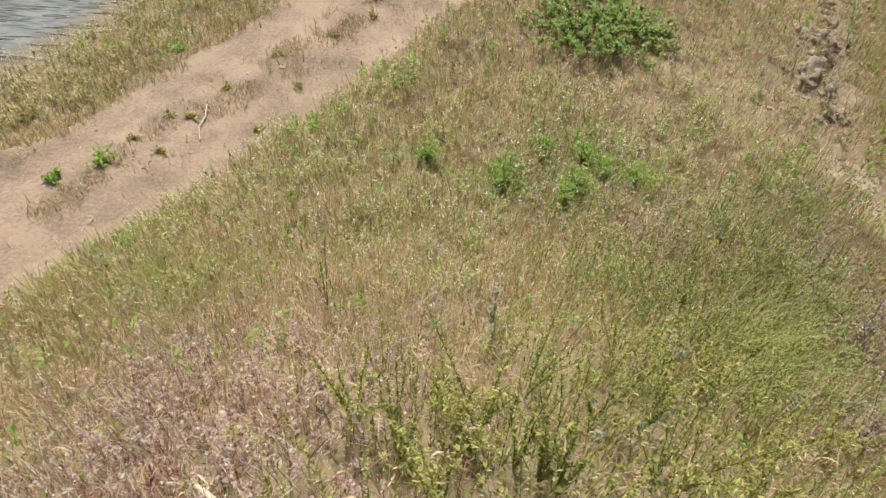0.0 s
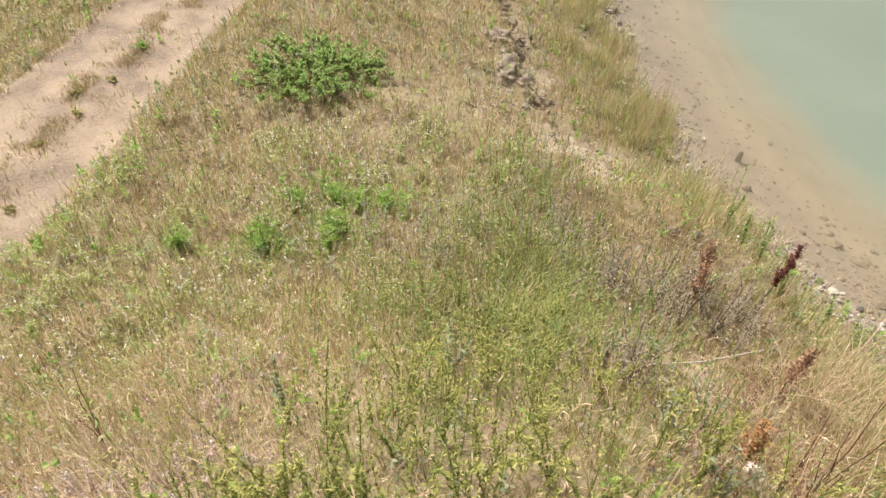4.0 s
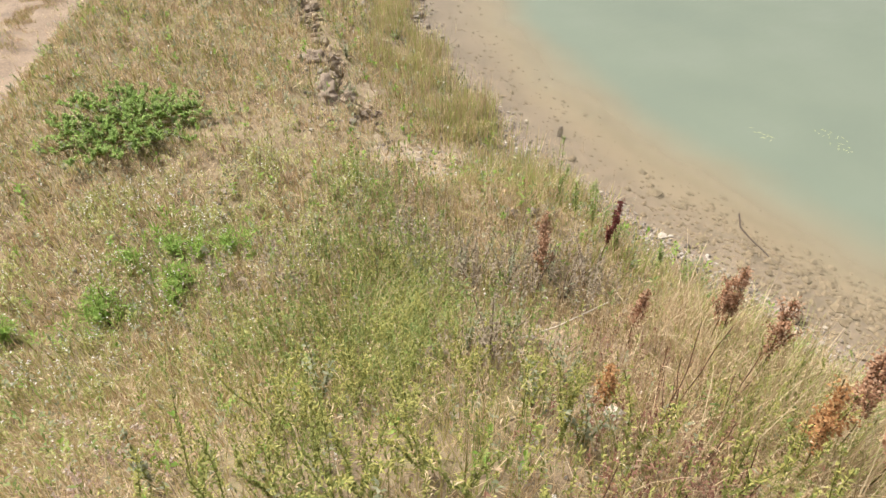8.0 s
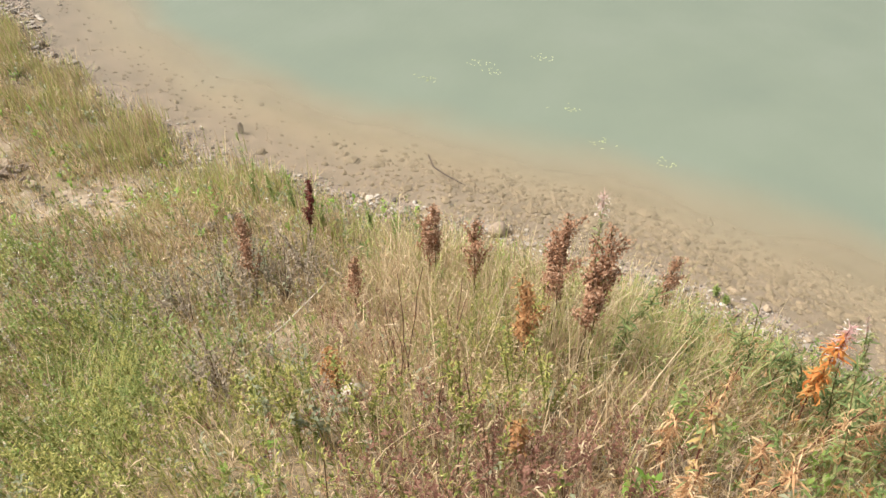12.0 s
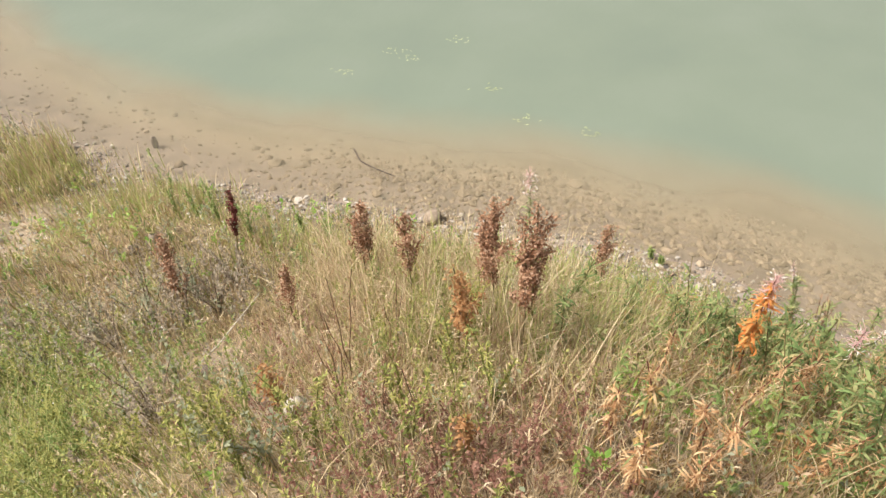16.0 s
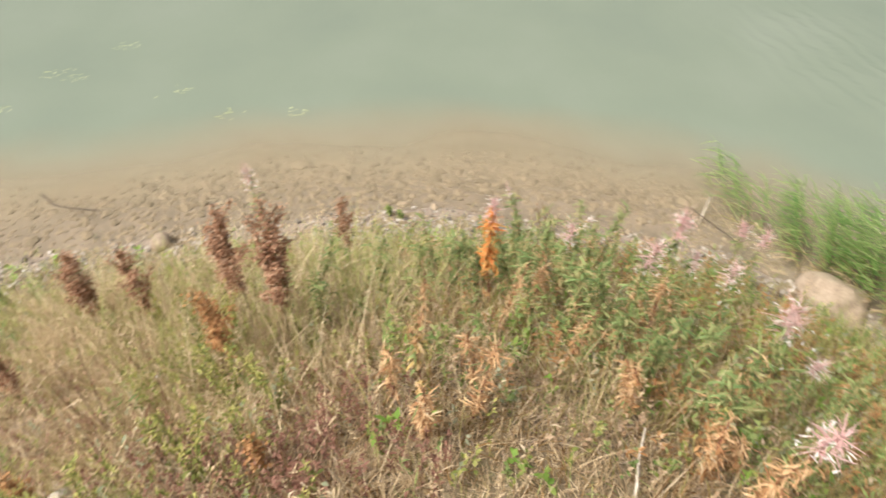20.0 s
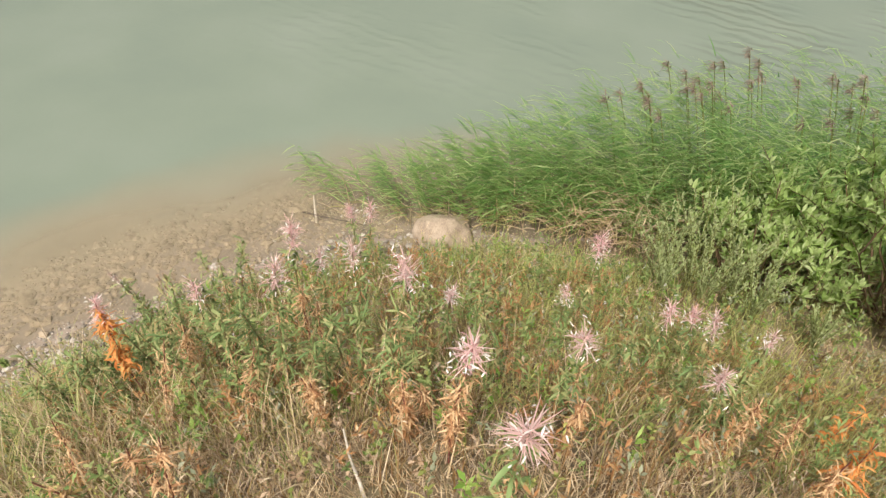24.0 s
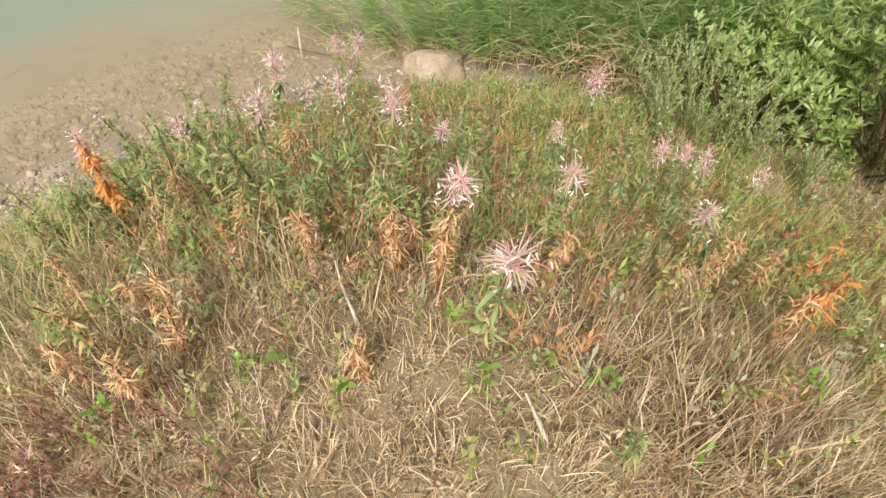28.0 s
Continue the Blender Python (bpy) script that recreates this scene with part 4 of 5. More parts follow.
for x, y, wide, tall, sink, label, material in [
        (6.28, 5.21, .10, .2, .10, "pale upright stone standing in shallow water", STONE), (6.05, 5.66, .06, .06, .0, "small round white stone at the waterline", WOOD),
        (6.7, 4.05, .15, .09, .18, "flat brown stone lying in shallow water", BEDSTONE), (5.86, 4.62, .16, .07, .05, "flat pale stone at the waterline", BEDSTONE),
        (6.02, 3.8, .1, .06, .06, "brown stone in shallow water", BEDSTONE), (6.42, 3.2, .12, .07, .12, "silty stone under shallow water", BEDSTONE),
        (7.15, 9.5, .12, .09, .02, "white stone at the far waterline", STONE), (6.95, 9.05, .1, .08, .02, "grey stone at the waterline", STONE), (6.8, 8.75, .09, .07, .02, "pale stone at the waterline", STONE),
        (3.53, 3.44, .14, .07, .06, "pale grey stone half hidden in the bank grass", STONE), (3.68, 3.3, .11, .08, .03, "small grey stone in the bank grass", STONE),
        (1.70, .97, .13, .11, .01, "whitish stone among yellow herbs", WOOD), (1.5, 1.1, .06, .04, .01, "small pale stone on bare soil", STONE),
        (-2.3, 6.62, .08, .04, .01, "white stone lying on the sandy track", WOOD), (-3.17, 4.75, .05, .03, .01, "pale stone on the sandy track", STONE),
        (-2.6, 6.3, .06, .04, .01, "pale stone on the sandy track", STONE), (-2.97, 4.14, .05, .03, .01, "white stone at the track's edge", WOOD), (-3.9, 5.38, .05, .03, .01, "small stone in the track's rut", STONE),
        (5.33, 1.3, .24, .16, .1, "large pale pinkish stone on the shingle", BOULDER),
        (6.33, 1.64, .12, .07, .14, "silty stone under shallow water", BEDSTONE), (5.95, .3, .1, .06, .1, "silty stone under shallow water", BEDSTONE)]:
    ob = new("stone", lone_stone((wide, wide * .75), tall, x + y, material, 2))
    ob.location = (x, y, float(height(x, y)) + tall / 2 - max(sink, .02) * .3)
    ob.rotation_euler = (0, 0, x * 7)
    tagged(ob, label, "stone")

ob = new("boulder", lone_stone((.62, .46), .5, 4.2, BOULDER, 4, .13))
ob.location, ob.rotation_euler = (3.02, -4.56, float(height(3.02, -4.56)) + .03), (.05, -.06, .55)
tagged(ob, "rounded pinkish-grey boulder at the pond's edge", "boulder")

r = np.random.default_rng(48)
line = np.linspace(2.4, 6.5, 420)
for k, y in enumerate(np.repeat(np.arange(5.95, 10.4, .15), 4)):
    y = y + r.normal(0, .07)
    x = float(line[np.argmin(np.abs(inland(line, np.full(420, y)) - 2.2))]) + abs(r.normal(0, .16)) - .06
    s = float(r.uniform(.06, .26))
    me = lone_stone((s, s * r.uniform(.5, .9)), s * r.uniform(.4, .7), k * 1.7, PALE_EARTH if k % 3 else CLOD, 3, .42)
    me.polygons.foreach_set("use_smooth", np.zeros(len(me.polygons), bool))
    ob = new("earth_clod", me)
    ob.location, ob.rotation_euler = (x, y, float(height(x, y)) + s * .02), (.3 * math.sin(k), .3 * math.cos(k), k * 1.3)
    tagged(ob, "crumbled brown earth clod on the eroded bank edge", "earth clod", "clods along the eroded edge")


for x, y, s in [(3.54, 6.77, .46), (3.91, 7.65, .34), (3.66, 6.47, .3)]:
    me = lone_stone((s, s * .7), s * .55, x + y, CLOD, 4, .4)
    ob = new("earth_clod", me)
    ob.location, ob.rotation_euler = (x, y, float(height(x, y)) + s * .05), (.2, .1, x * 3)
    tagged(ob, "large brown root-bound clod fallen from the bank edge", "earth clod", "clods along the eroded edge")


# ---- sticks and a post ----
def stick(name, points, radius, material, label, category="stick"):
    path = np.array([(x, y, float(height(x, y)) + h) for x, y, h in points])
    me = mesh_from(name, *tube(path, np.linspace(radius, radius * .6, len(path)), 6), material)
    return tagged(new(name, me), label, category)


stick("bent_stick", [(-2.9, 5.82, .03), (-2.85, 5.6, .035), (-2.86, 5.42, .04), (-2.79, 5.22, .03)], .010, WOOD, "bleached bent stick lying on the track")
stick("dry_stalk", [(.92, -.93, .0), (.98, -.97, .05), (1.06, -1.02, .09), (1.16, -1.1, .15)], .007, WOOD, "bleached dry stalk leaning out of the straw")
stick("dry_stalk", [(.27, -.88, .02), (.31, -.91, .05), (.37, -.96, .06)], .007, WOOD, "bleached dry stalk lying in matted straw")
stick("driftwood_twig", [(6.34, 2.5, .32), (6.2, 2.38, .22), (6.08, 2.2, .2), (5.97, 1.9, .17)], .011, DARKWOOD, "dark crooked twig sticking out of shallow water", "twig")
stick("driftwood_branch", [(4.5, -4.0, .16), (4.25, -4.1, .12), (4.0, -4.2, .07), (3.85, -4.28, .04)], .006, DARKWOOD, "dark branch lying at the water's edge", "branch")
stick("wooden_stake", [(4.36, -4.06, -.1), (4.37, -4.07, .12), (4.38, -4.09, .38)], .017, WOOD, "short pale wooden stake standing in the shallows", "stake")
stick("fallen_stalk", [(-.95, .95, .04), (-1.05, 1.02, .06), (-1.2, 1.06, .04)], .012, WOOD, "pale broken stalk lying among pinkish herbs")
stick("fallen_stalk", [(1.95, 1.9, .05), (2.3, 1.8, .16), (2.75, 1.75, .3)], .006, WOOD, "pale dry stalk leaning over straw")

# floating weed
for k, (x, y) in enumerate([(9.0, 2.75), (8.85, 2.45), (8.2, 1.15), (7.46, .58), (7.33, -.24), (9.5, 1.86), (8.3, 3.3)]):
    r = np.random.default_rng(60 + k)
    at = np.stack([x + r.normal(0, .06, 13), y + r.normal(0, .1, 13), np.full(13, .004)], 1)
    me = mesh_from("floating_weed", *strips(at, r.uniform(0, 6.28, 13), .045, .013, 1.5, 0, 2, 1.0), PALEWILLOW)
    tagged(new("floating_weed", me), "yellowish scraps of weed floating on the pond", "water weed", "floating weed", "stuff")


# ---- plants that can be told apart ----
def stem_path(r, tall, lean, turn, knots=6, sway=.03):
    u = np.linspace(0, 1, knots)
    out = tall * (lean * u ** 1.4)
    path = np.stack([np.cos(turn) * out, np.sin(turn) * out, tall * u * (1 - .2 * lean)], 1)
    path[1:] += r.normal(0, sway * tall * .3, (knots - 1, 3)) * (1, 1, 0)
    return path


def on_path(path, u):
    k = np.clip(u, 0, 1) * (len(path) - 1)
    return np.stack([np.interp(k, np.arange(len(path)), path[:, c]) for c in range(3)], 1)


def rooted(name, x, y, label, category, group=""):
    ob = new(name)
    ob.location = (x, y, float(height(x, y)) - .01)
    ob.empty_display_size = .1
    return tagged(ob, label, category, group)


def leaf_meshes(name, material, length, wide, lean, curl, kinds=4):
    made = []
    for k in range(kinds):
        r = np.random.default_rng(500 + k)
        v, q = strips([(0, 0, 0)], 0, length * (.8 + .15 * k), wide * (.8 + .1 * k), lean + .15 * (k - 1.5), curl * (.7 + .25 * k), 5, .85, r.normal(0, .2, 1))
        v[0::2, 2] += wide * .18
        v[1::2, 2] += wide * .18
        mid = (v[0::2] + v[1::2]) / 2 - (0, 0, wide * .18)
        verts = np.stack([v[0::2], mid, v[1::2]], 1).reshape(-1, 3)
        quads = [(3 * i + j, 3 * i + j + 1, 3 * i + j + 4, 3 * i + j + 3) for i in range(5) for j in (0, 1)]
        made.append(mesh_from(name, verts, quads, material))
    return made


def sprays(name, material, length, wide, lean, curl, leaves, kinds=4):
    """Several curled leaves from one knot of the stalk."""
    made = []
    for k in range(kinds):
        r = np.random.default_rng(560 + k)
        at = np.stack([r.normal(0, .008, leaves), r.normal(0, .008, leaves), r.normal(0, .025, leaves)], 1)
        v, q = strips(at, np.arange(leaves) * 2.2 + r.normal(0, .6, leaves), length * r.uniform(.55, 1.2, leaves), wide * r.uniform(.7, 1.3, leaves), r.normal(lean, .6, leaves), r.normal(curl * .8, 1.2, leaves), 5, .8, r.normal(0, .7, leaves))
        made.append((v, q, material, name))
    return made


def whorls(kinds, parent, at, turns, sizes):
    """Many sprays on one stalk, too crowded to tell apart."""
    pieces = []
    for k in range(len(turns)):
        tilt = Euler((.5 * math.sin(turns[k] * 7.3), .5 * math.cos(turns[k] * 5.1), turns[k])).to_matrix()
        v, q = kinds[k % 4][:2]
        pieces.append((sizes[k] * v @ np.array(tilt).T + at[k], q))
    ob = part(kinds[0][3], mesh_from(kinds[0][3], *joined(pieces), kinds[0][2]), parent)
    return tagged(ob, kind="stuff")


FRESH = leaf_meshes("leaf", leafy("fireweed_green", hexes("5a7042", "728852", "90a268", "aaa876"), by_object=True, sheer=.25), .095, .016, .85, 1.1)
LEAFY = sprays("foliage", leafy("fireweed_leaf", hexes("52663a", "6c7e4a", "8a965e", "a6a270", "9c7650"), sheer=.25), .085, .013, .95, 1.0, 4)
LIMP = sprays("withered_leaves", leafy("fireweed_withered", hexes("82583e", "aa7e58", "cca478", "e0c096", "ae7852")), .098, .0085, .7, 3.8, 7)
FLAME = sprays("withered_leaves", leafy("fireweed_orange", hexes("b86a34", "d08244", "e09a58", "caa060", "a8764a")), .085, .013, 1.2, 1.3, 4)
GOLD = sprays("withered_leaves", leafy("fireweed_yellow", hexes("a08048", "c8b070", "a47c56", "d8bc90", "c0a858")), .08, .012, .8, 3.2, 5)


def hang(mesh, parent, at, turn, size):
    ob = new(mesh.name.split(".")[0], mesh)
    ob.parent = parent
    ob.location, ob.rotation_euler, ob.scale = at, (0, 0, turn), (size, size, size)


def fireweed(x, y, tall, seed, head, label, green=16, withered=9, limp=LIMP, hue=PINK, lean=.06, low=.0, turn=None):
    """A stalk with lance-shaped leaves, withered ones below and a burst of split pods and fluff on top."""
    r = np.random.default_rng(seed)
    ob = rooted("fireweed", x, y, label, "fireweed plant", "fireweed on the mound")
    tall = tall / .92 if head else tall
    path = stem_path(r, tall, lean * r.uniform(.4, 1.4), r.uniform(0, 6.28)) if turn is None else stem_path(r, tall, lean, turn)
    part("stem", mesh_from("stem", *tube(path, np.linspace(.004, .002, len(path)), 5), STALK if green > 8 else REDSTEM), ob)
    for k in range(green // 3 + 2):
        u = r.uniform(.3, .95)
        hang(FRESH[k % 4], ob, on_path(path, np.array([u]))[0], k * 2.4 + r.normal(0, .3), r.uniform(.5, .9) * min(1, .35 + tall))
    n = green
    if n:
        whorls(LEAFY, ob, on_path(path, r.uniform(.25, .9 if head else 1.0, n)), r.uniform(0, 6.28, n), r.uniform(.6, 1.1, n) * min(1, .35 + tall))
    n = withered
    whorls(limp, ob, on_path(path, r.uniform(.12 + low * .3, min(.93, .72 + low * 1.3), n)), r.uniform(0, 6.28, n), r.uniform(.3, .78, n) * (1.45 if limp is FLAME else 1))
    if head:
        n = int(76 * min(1.6, head / .1))
        at = on_path(path, r.uniform(.84, 1.0, n))
        v, q = strips(at, r.uniform(0, 6.28, n), head * r.uniform(.22, .66, n), .0048, r.uniform(.2, 1.9, n), r.normal(.5, .9, n), 4, .3, r.normal(0, .6, n))
        pods = tagged(part("seed_head", mesh_from("seed_head", v, q, hue), ob, "burst pink seed pods"), kind="stuff")
        m = 36
        at = on_path(path, r.uniform(.82, 1.0, m)) + r.normal(0, head * .2, (m, 3))
        v, q = strips(at, r.uniform(0, 6.28, m), r.uniform(.012, .03, m), .006, r.uniform(.2, 2.2, m), r.normal(.3, .6, m), 2, .6)
        tagged(part("fluff", mesh_from("fluff", v, q, FLUFF), pods, "white seed fluff"), kind="stuff")
    return ob


PALE = leafy("faded_pod", hexes("cca49c", "d8b4ac", "e0c4be", "d2a4a0"), sheer=.4)
for k, (x, y, tall, head, kind) in enumerate([
        (.80, -1.19, .57, .13, "dry"), (.54, -1.05, .57, .15, "pale"), (1.0, -2.94, .88, .16, "pink"), (.62, -1.75, .52, .15, "pale"), (.51, -2.75, .58, .14, "pink"),
        (.37, -3.0, .56, .14, "pink"), (.23, -2.88, .66, .14, "white"), (1.47, -2.19, .58, .13, "pale"), (1.25, -1.5, .78, .16, "pale"), (2.17, -1.84, .88, .15, "pink"),
        (1.82, -1.4, .86, .15, "pale"), (3.0, -3.2, .84, .16, "pink"), (2.85, -3.22, .76, .15, "pink"), (2.18, -2.06, .66, .11, "pale"), (1.86, -2.02, .78, .13, "white"),
        (2.5, -1.04, .8, .12, "flame"), (2.45, -1.44, .7, .11, "pink"), (.16, -2.05, .5, .12, "white"), (.95, -2.56, .58, .1, "white"), (.03, -2.87, .66, .1, "white"),
        (3.55, .12, .95, .12, "white"), (2.9, -1.8, .8, .0, "green"), (3.74, -1.83, .82, .06, "green"), (2.79, -.83, .72, .0, "green"), (2.5, -.09, .72, .0, "green"), (2.5, -.15, .7, .0, "green"),
        (1.53, -1.4, .46, .0, "green"), (1.17, -1.43, .46, .0, "green"), (2.78, -.95, .74, .0, "green"), (2.01, -1.5, .68, .0, "green"), (1.82, -1.7, .6, .0, "green"), (1.36, -1.48, .46, .0, "green"),
        (1.7, -1.17, .48, .0, "green"), (3.4, -2.0, .8, .05, "green"), (2.3, -1.75, .7, .0, "green"), (2.45, -1.3, .66, .0, "green"), (.08, -.92, .22, .0, "green"), (1.05, -2.0, .5, .0, "green"), (.1, -2.1, .5, .0, "green")]):
    if kind == "flame":
        fireweed(x, y, tall, 100 + k, head, "fireweed stalk with glowing orange withered leaves", 2, 62, FLAME, PINK, .05, 1.0, 0)
    elif kind == "dry":
        fireweed(x, y, tall, 100 + k, head, "fireweed with pink seed head over drooping tan leaves", 3, 40, LIMP, PINK, .05, .05)
    elif kind == "green":
        fireweed(x, y, tall, 100 + k, head, "green leafy fireweed stalk not yet in seed", 18, 4, LIMP, PALE, .2)
    else:
        fireweed(x, y, tall, 100 + k, head, {"pink": "fireweed with a burst pink seed head", "pale": "fireweed with a faded pale pink seed head", "white": "fireweed with a white fluffy seed head"}[kind],
                 18, 8, LIMP, PINK if kind == "pink" else PALE)

for k, (x, y, tall, limp, label) in enumerate([
        (1.42, -.60, .62, LIMP, "withered fireweed with a mop of curled tan leaves"), (1.46, -.45, .6, GOLD, "withered fireweed with yellow and tan leaves"), (.53, -1.43, .32, LIMP, "withered tan fireweed stalk"),
        (.19, -1.69, .32, LIMP, "withered orange-tan fireweed stalk"), (1.8, -1.64, .52, LIMP, "withered tan fireweed stalk"), (1.74, -1.13, .5, LIMP, "withered tan fireweed stalk"),
        (1.35, -1.17, .38, LIMP, "withered tan fireweed stalk"), (.06, -2.0, .4, LIMP, "withered tan fireweed stalk"), (-.43, -2.95, .5, FLAME, "withered fireweed with orange leaves"),
        (-.22, -1.73, .46, LIMP, "withered tan fireweed stalk"), (.98, -1.23, .34, LIMP, "withered tan fireweed stalk"), (2.32, -1.23, .6, LIMP, "withered tan fireweed stalk"),
        (1.58, -.66, .5, LIMP, "withered fireweed with a mop of curled tan leaves"), (1.33, -.41, .42, LIMP, "withered fireweed with a mop of curled tan leaves"), (2.09, -.94, .6, LIMP, "withered tan fireweed stalk"), (1.85, -1.59, .6, LIMP, "withered tan fireweed stalk"), (1.42, -1.24, .31, LIMP, "withered tan fireweed stalk"), (1.01, -1.4, .28, LIMP, "withered tan fireweed stalk"), (-.13, -2.14, .36, LIMP, "withered tan fireweed stalk"), (.81, -1.25, .3, LIMP, "withered tan fireweed stalk"), (-.3, -1.99, .4, FLAME, "withered fireweed with orange leaves"),
        (.78, -.78, .2, LIMP, "low withered fireweed with tan leaves"), (1.6, -.35, .42, LIMP, "withered tan fireweed stalk"), (2.05, -.55, .5, LIMP, "withered tan fireweed stalk")]):
    fireweed(x, y, tall, 300 + k, 0, label, 1 if limp is not GOLD else 4, 30, limp, PINK, .15, .2)


def dock(x, y, tall, seed, material, label, branches=7, lean=.12, turn=None, tight=.75, low=.42):
    """A dead seeding stalk: crooked branches with papery seeds crowded in lumps along them."""
    r = np.random.default_rng(seed)
    ob = rooted("dock_plant", x, y, label, "dock plant", "seeding docks on the bank")
    main = stem_path(r, tall, lean, r.uniform(0, 6.28) if turn is None else turn)
    part("stem", mesh_from("stem", *tube(main, np.linspace(.005, .003, len(main)), 5), STALK), ob)
    for k in range(branches):
        last = k == branches - 1
        u = low + (.94 - low) * k / max(1, branches - 1) + r.uniform(-.04, .04) if not last else .66
        start = on_path(main, np.array([u]))[0]
        size = tall * (.07 + r.uniform(.2, .5) * (1 - u))
        path = start + stem_path(r, size, tight * r.uniform(.2, .8), k * 2.4 + r.normal(0, .5), 5, .12) if not last else on_path(main, np.linspace(.66, 1, 6))
        size = size if not last else tall * .3
        b = part("branch", mesh_from("branch", *tube(path, .002, 4), STEM), ob)
        lumps = max(4, int(size * 42))
        n = int(size * 560)
        u = (r.integers(0, lumps, n) + r.normal(.5, .2, n)) / lumps
        at = on_path(path, u) + r.normal(0, .018 * tight, (n, 3)) * (1, 1, .9)
        v, q = flecks(at, r.uniform(0, 6.28, n), r.uniform(.012, .024, n), r.uniform(.009, .015, n), r.uniform(.3, 2.6, n), r.normal(.5, .5, n))
        tagged(part("seed_spike", mesh_from("seed_spike", v, q, material), b, "papery rust-brown seeds" if material is RUST else "dark red seeds"), kind="stuff")
    return ob


dock(3.34, 2.27, .78, 701, DARKRED, "dark red seeding dock stalk leaning over the bank", 8, .3, .2, .4, .5)
for k, (x, y, top) in enumerate([(3.17, 1.13, 2.12), (2.84, .75, 2.40), (2.59, .22, 2.78), (2.41, -.01, 2.92), (3.6, -0.38, 1.82), (2.82, 2.41, 1.75), (2.66, 1.48, 2.0),
                                 (3.2, 1.2, 2.0), (3.1, 2.68, 1.65), (2.66, .3, 2.6), (2.38, .03, 2.72)]):
    dock(x, y, top - float(height(x, y)), 710 + k, RUST, "rust-brown dead dock stalk crowded with seeds", 9, .03)
for k, (x, y, tall) in enumerate([(2.1, .24, .78), (1.62, .97, .42), (2.3, .35, .6), (1.35, .1, .3)]):
    dock(x, y, tall, 740 + k, ORANGE, "orange-brown seeding stalk among the herbs", 6, .08)


def sprigs(name, x, y, tall, seed, stems, leaves, leaf, wide, material, label, category, group, bloom=None, spread=.35, slant=.9, stem=GSTEM, thick=.0035):
    """A bushy herb: several stalks from one root, small leaves all along, perhaps a spike of bloom."""
    r = np.random.default_rng(seed)
    ob = rooted(name, x, y, label, category, group)
    for k in range(stems):
        path = stem_path(r, tall * r.uniform(.65, 1.1), r.uniform(.1, spread), r.uniform(0, 6.28))
        s = part("stalk", mesh_from("stalk", *tube(path, np.linspace(thick, thick * .5, len(path)), 4), stem), ob)
        n = leaves
        v, q = flecks(on_path(path, r.uniform(.12, 1.0, n)), r.uniform(0, 6.28, n), leaf * r.uniform(.6, 1.3, n), wide * r.uniform(.9, 1.4, n), r.normal(slant, .35, n), r.normal(.4, .4, n))
        part("foliage", mesh_from("foliage", v, q, material), s)
        if bloom:
            n = 34
            at = on_path(path, r.uniform(.5, 1.0, n)) + r.normal(0, .008, (n, 3))
            v, q = strips(at, r.uniform(0, 6.28, n), r.uniform(.012, .034, n), .0065, r.uniform(.1, 1.2, n), r.normal(.4, .5, n), 2, 1.0)
            tagged(part("bloom", mesh_from("bloom", v, q, bloom), s, "pale yellow-green bloom"), kind="stuff")
    return ob


spots = [(-.62, 1.34), (-.45, 1.16), (-.2, 1.31), (.03, 1.16), (.43, 1.87), (1.19, 2.57), (1.68, 2.49), (1.86, 3.2), (1.39, 1.63), (0, 1.56), (-.32, .96), (.34, 1.1), (1.37, 2.4), (1.07, 1.82), (.57, 1.67),
         (.22, 1.42), (.68, 1.08), (.7, .88), (1.95, 3.1), (.93, 2.8), (.43, 1.12), (1.55, 1.12), (2.44, .32), (2.36, .56), (1.22, .9), (2.72, .54), (3.04, .77), (1.52, 2.22)]
r = np.random.default_rng(90)
for k, (x, y) in enumerate(spots + [(x + r.normal(0, .22), y + r.normal(0, .22)) for x, y in spots[:16]]):
    sprigs("yellow_herb", x, y, (.52 if k < len(spots) else .42) * r.uniform(.8, 1.15), 800 + k, 5, 100, .016, .0056, YELLOW, "bushy yellow-green herb with small leaves and blooms", "herb", "yellow-green herbs on the mound", YBLOOM if k % 2 == 0 else None, .4, .75, thick=.0024)
for k, (x, y) in enumerate([(2.69, 2.63), (2.87, 2.21), (3.08, 2.64), (2.54, 2.99), (3.21, 2.27), (1.69, 1.78), (3.03, 2.47), (2.4, 2.7), (2.75, 2.4), (2.2, 3.1), (2.95, 2.85)]):
    sprigs("grey_herb", x, y, .5, 900 + k, 6, 70, .022, .008, GREY if k % 3 else SAGE, "grey-lilac bushy herb gone to seed", "herb", "grey herbs on the bank", None, .4, stem=STEM)
for k, (x, y) in enumerate([(1.45, 1.25), (1.3, .85), (1.85, 1.35), (2.05, 1.95), (.75, 2.05), (-.1, 2.0), (1.7, 2.0)]):
    sprigs("sage_herb", x, y, .38, 930 + k, 4, 36, .03, .012, SAGE, "silvery grey-green herb on the slope", "herb", "silvery herbs on the mound")
for k, (x, y) in enumerate([(1.2, 1.1), (1.4, .7)]):
    sprigs("goldenrod", x, y, .62, 940 + k, 2, 40, .03, .009, YELLOW, "slender stalk with yellow bloom", "herb", "yellow blooming stalks", YBLOOM, .2)
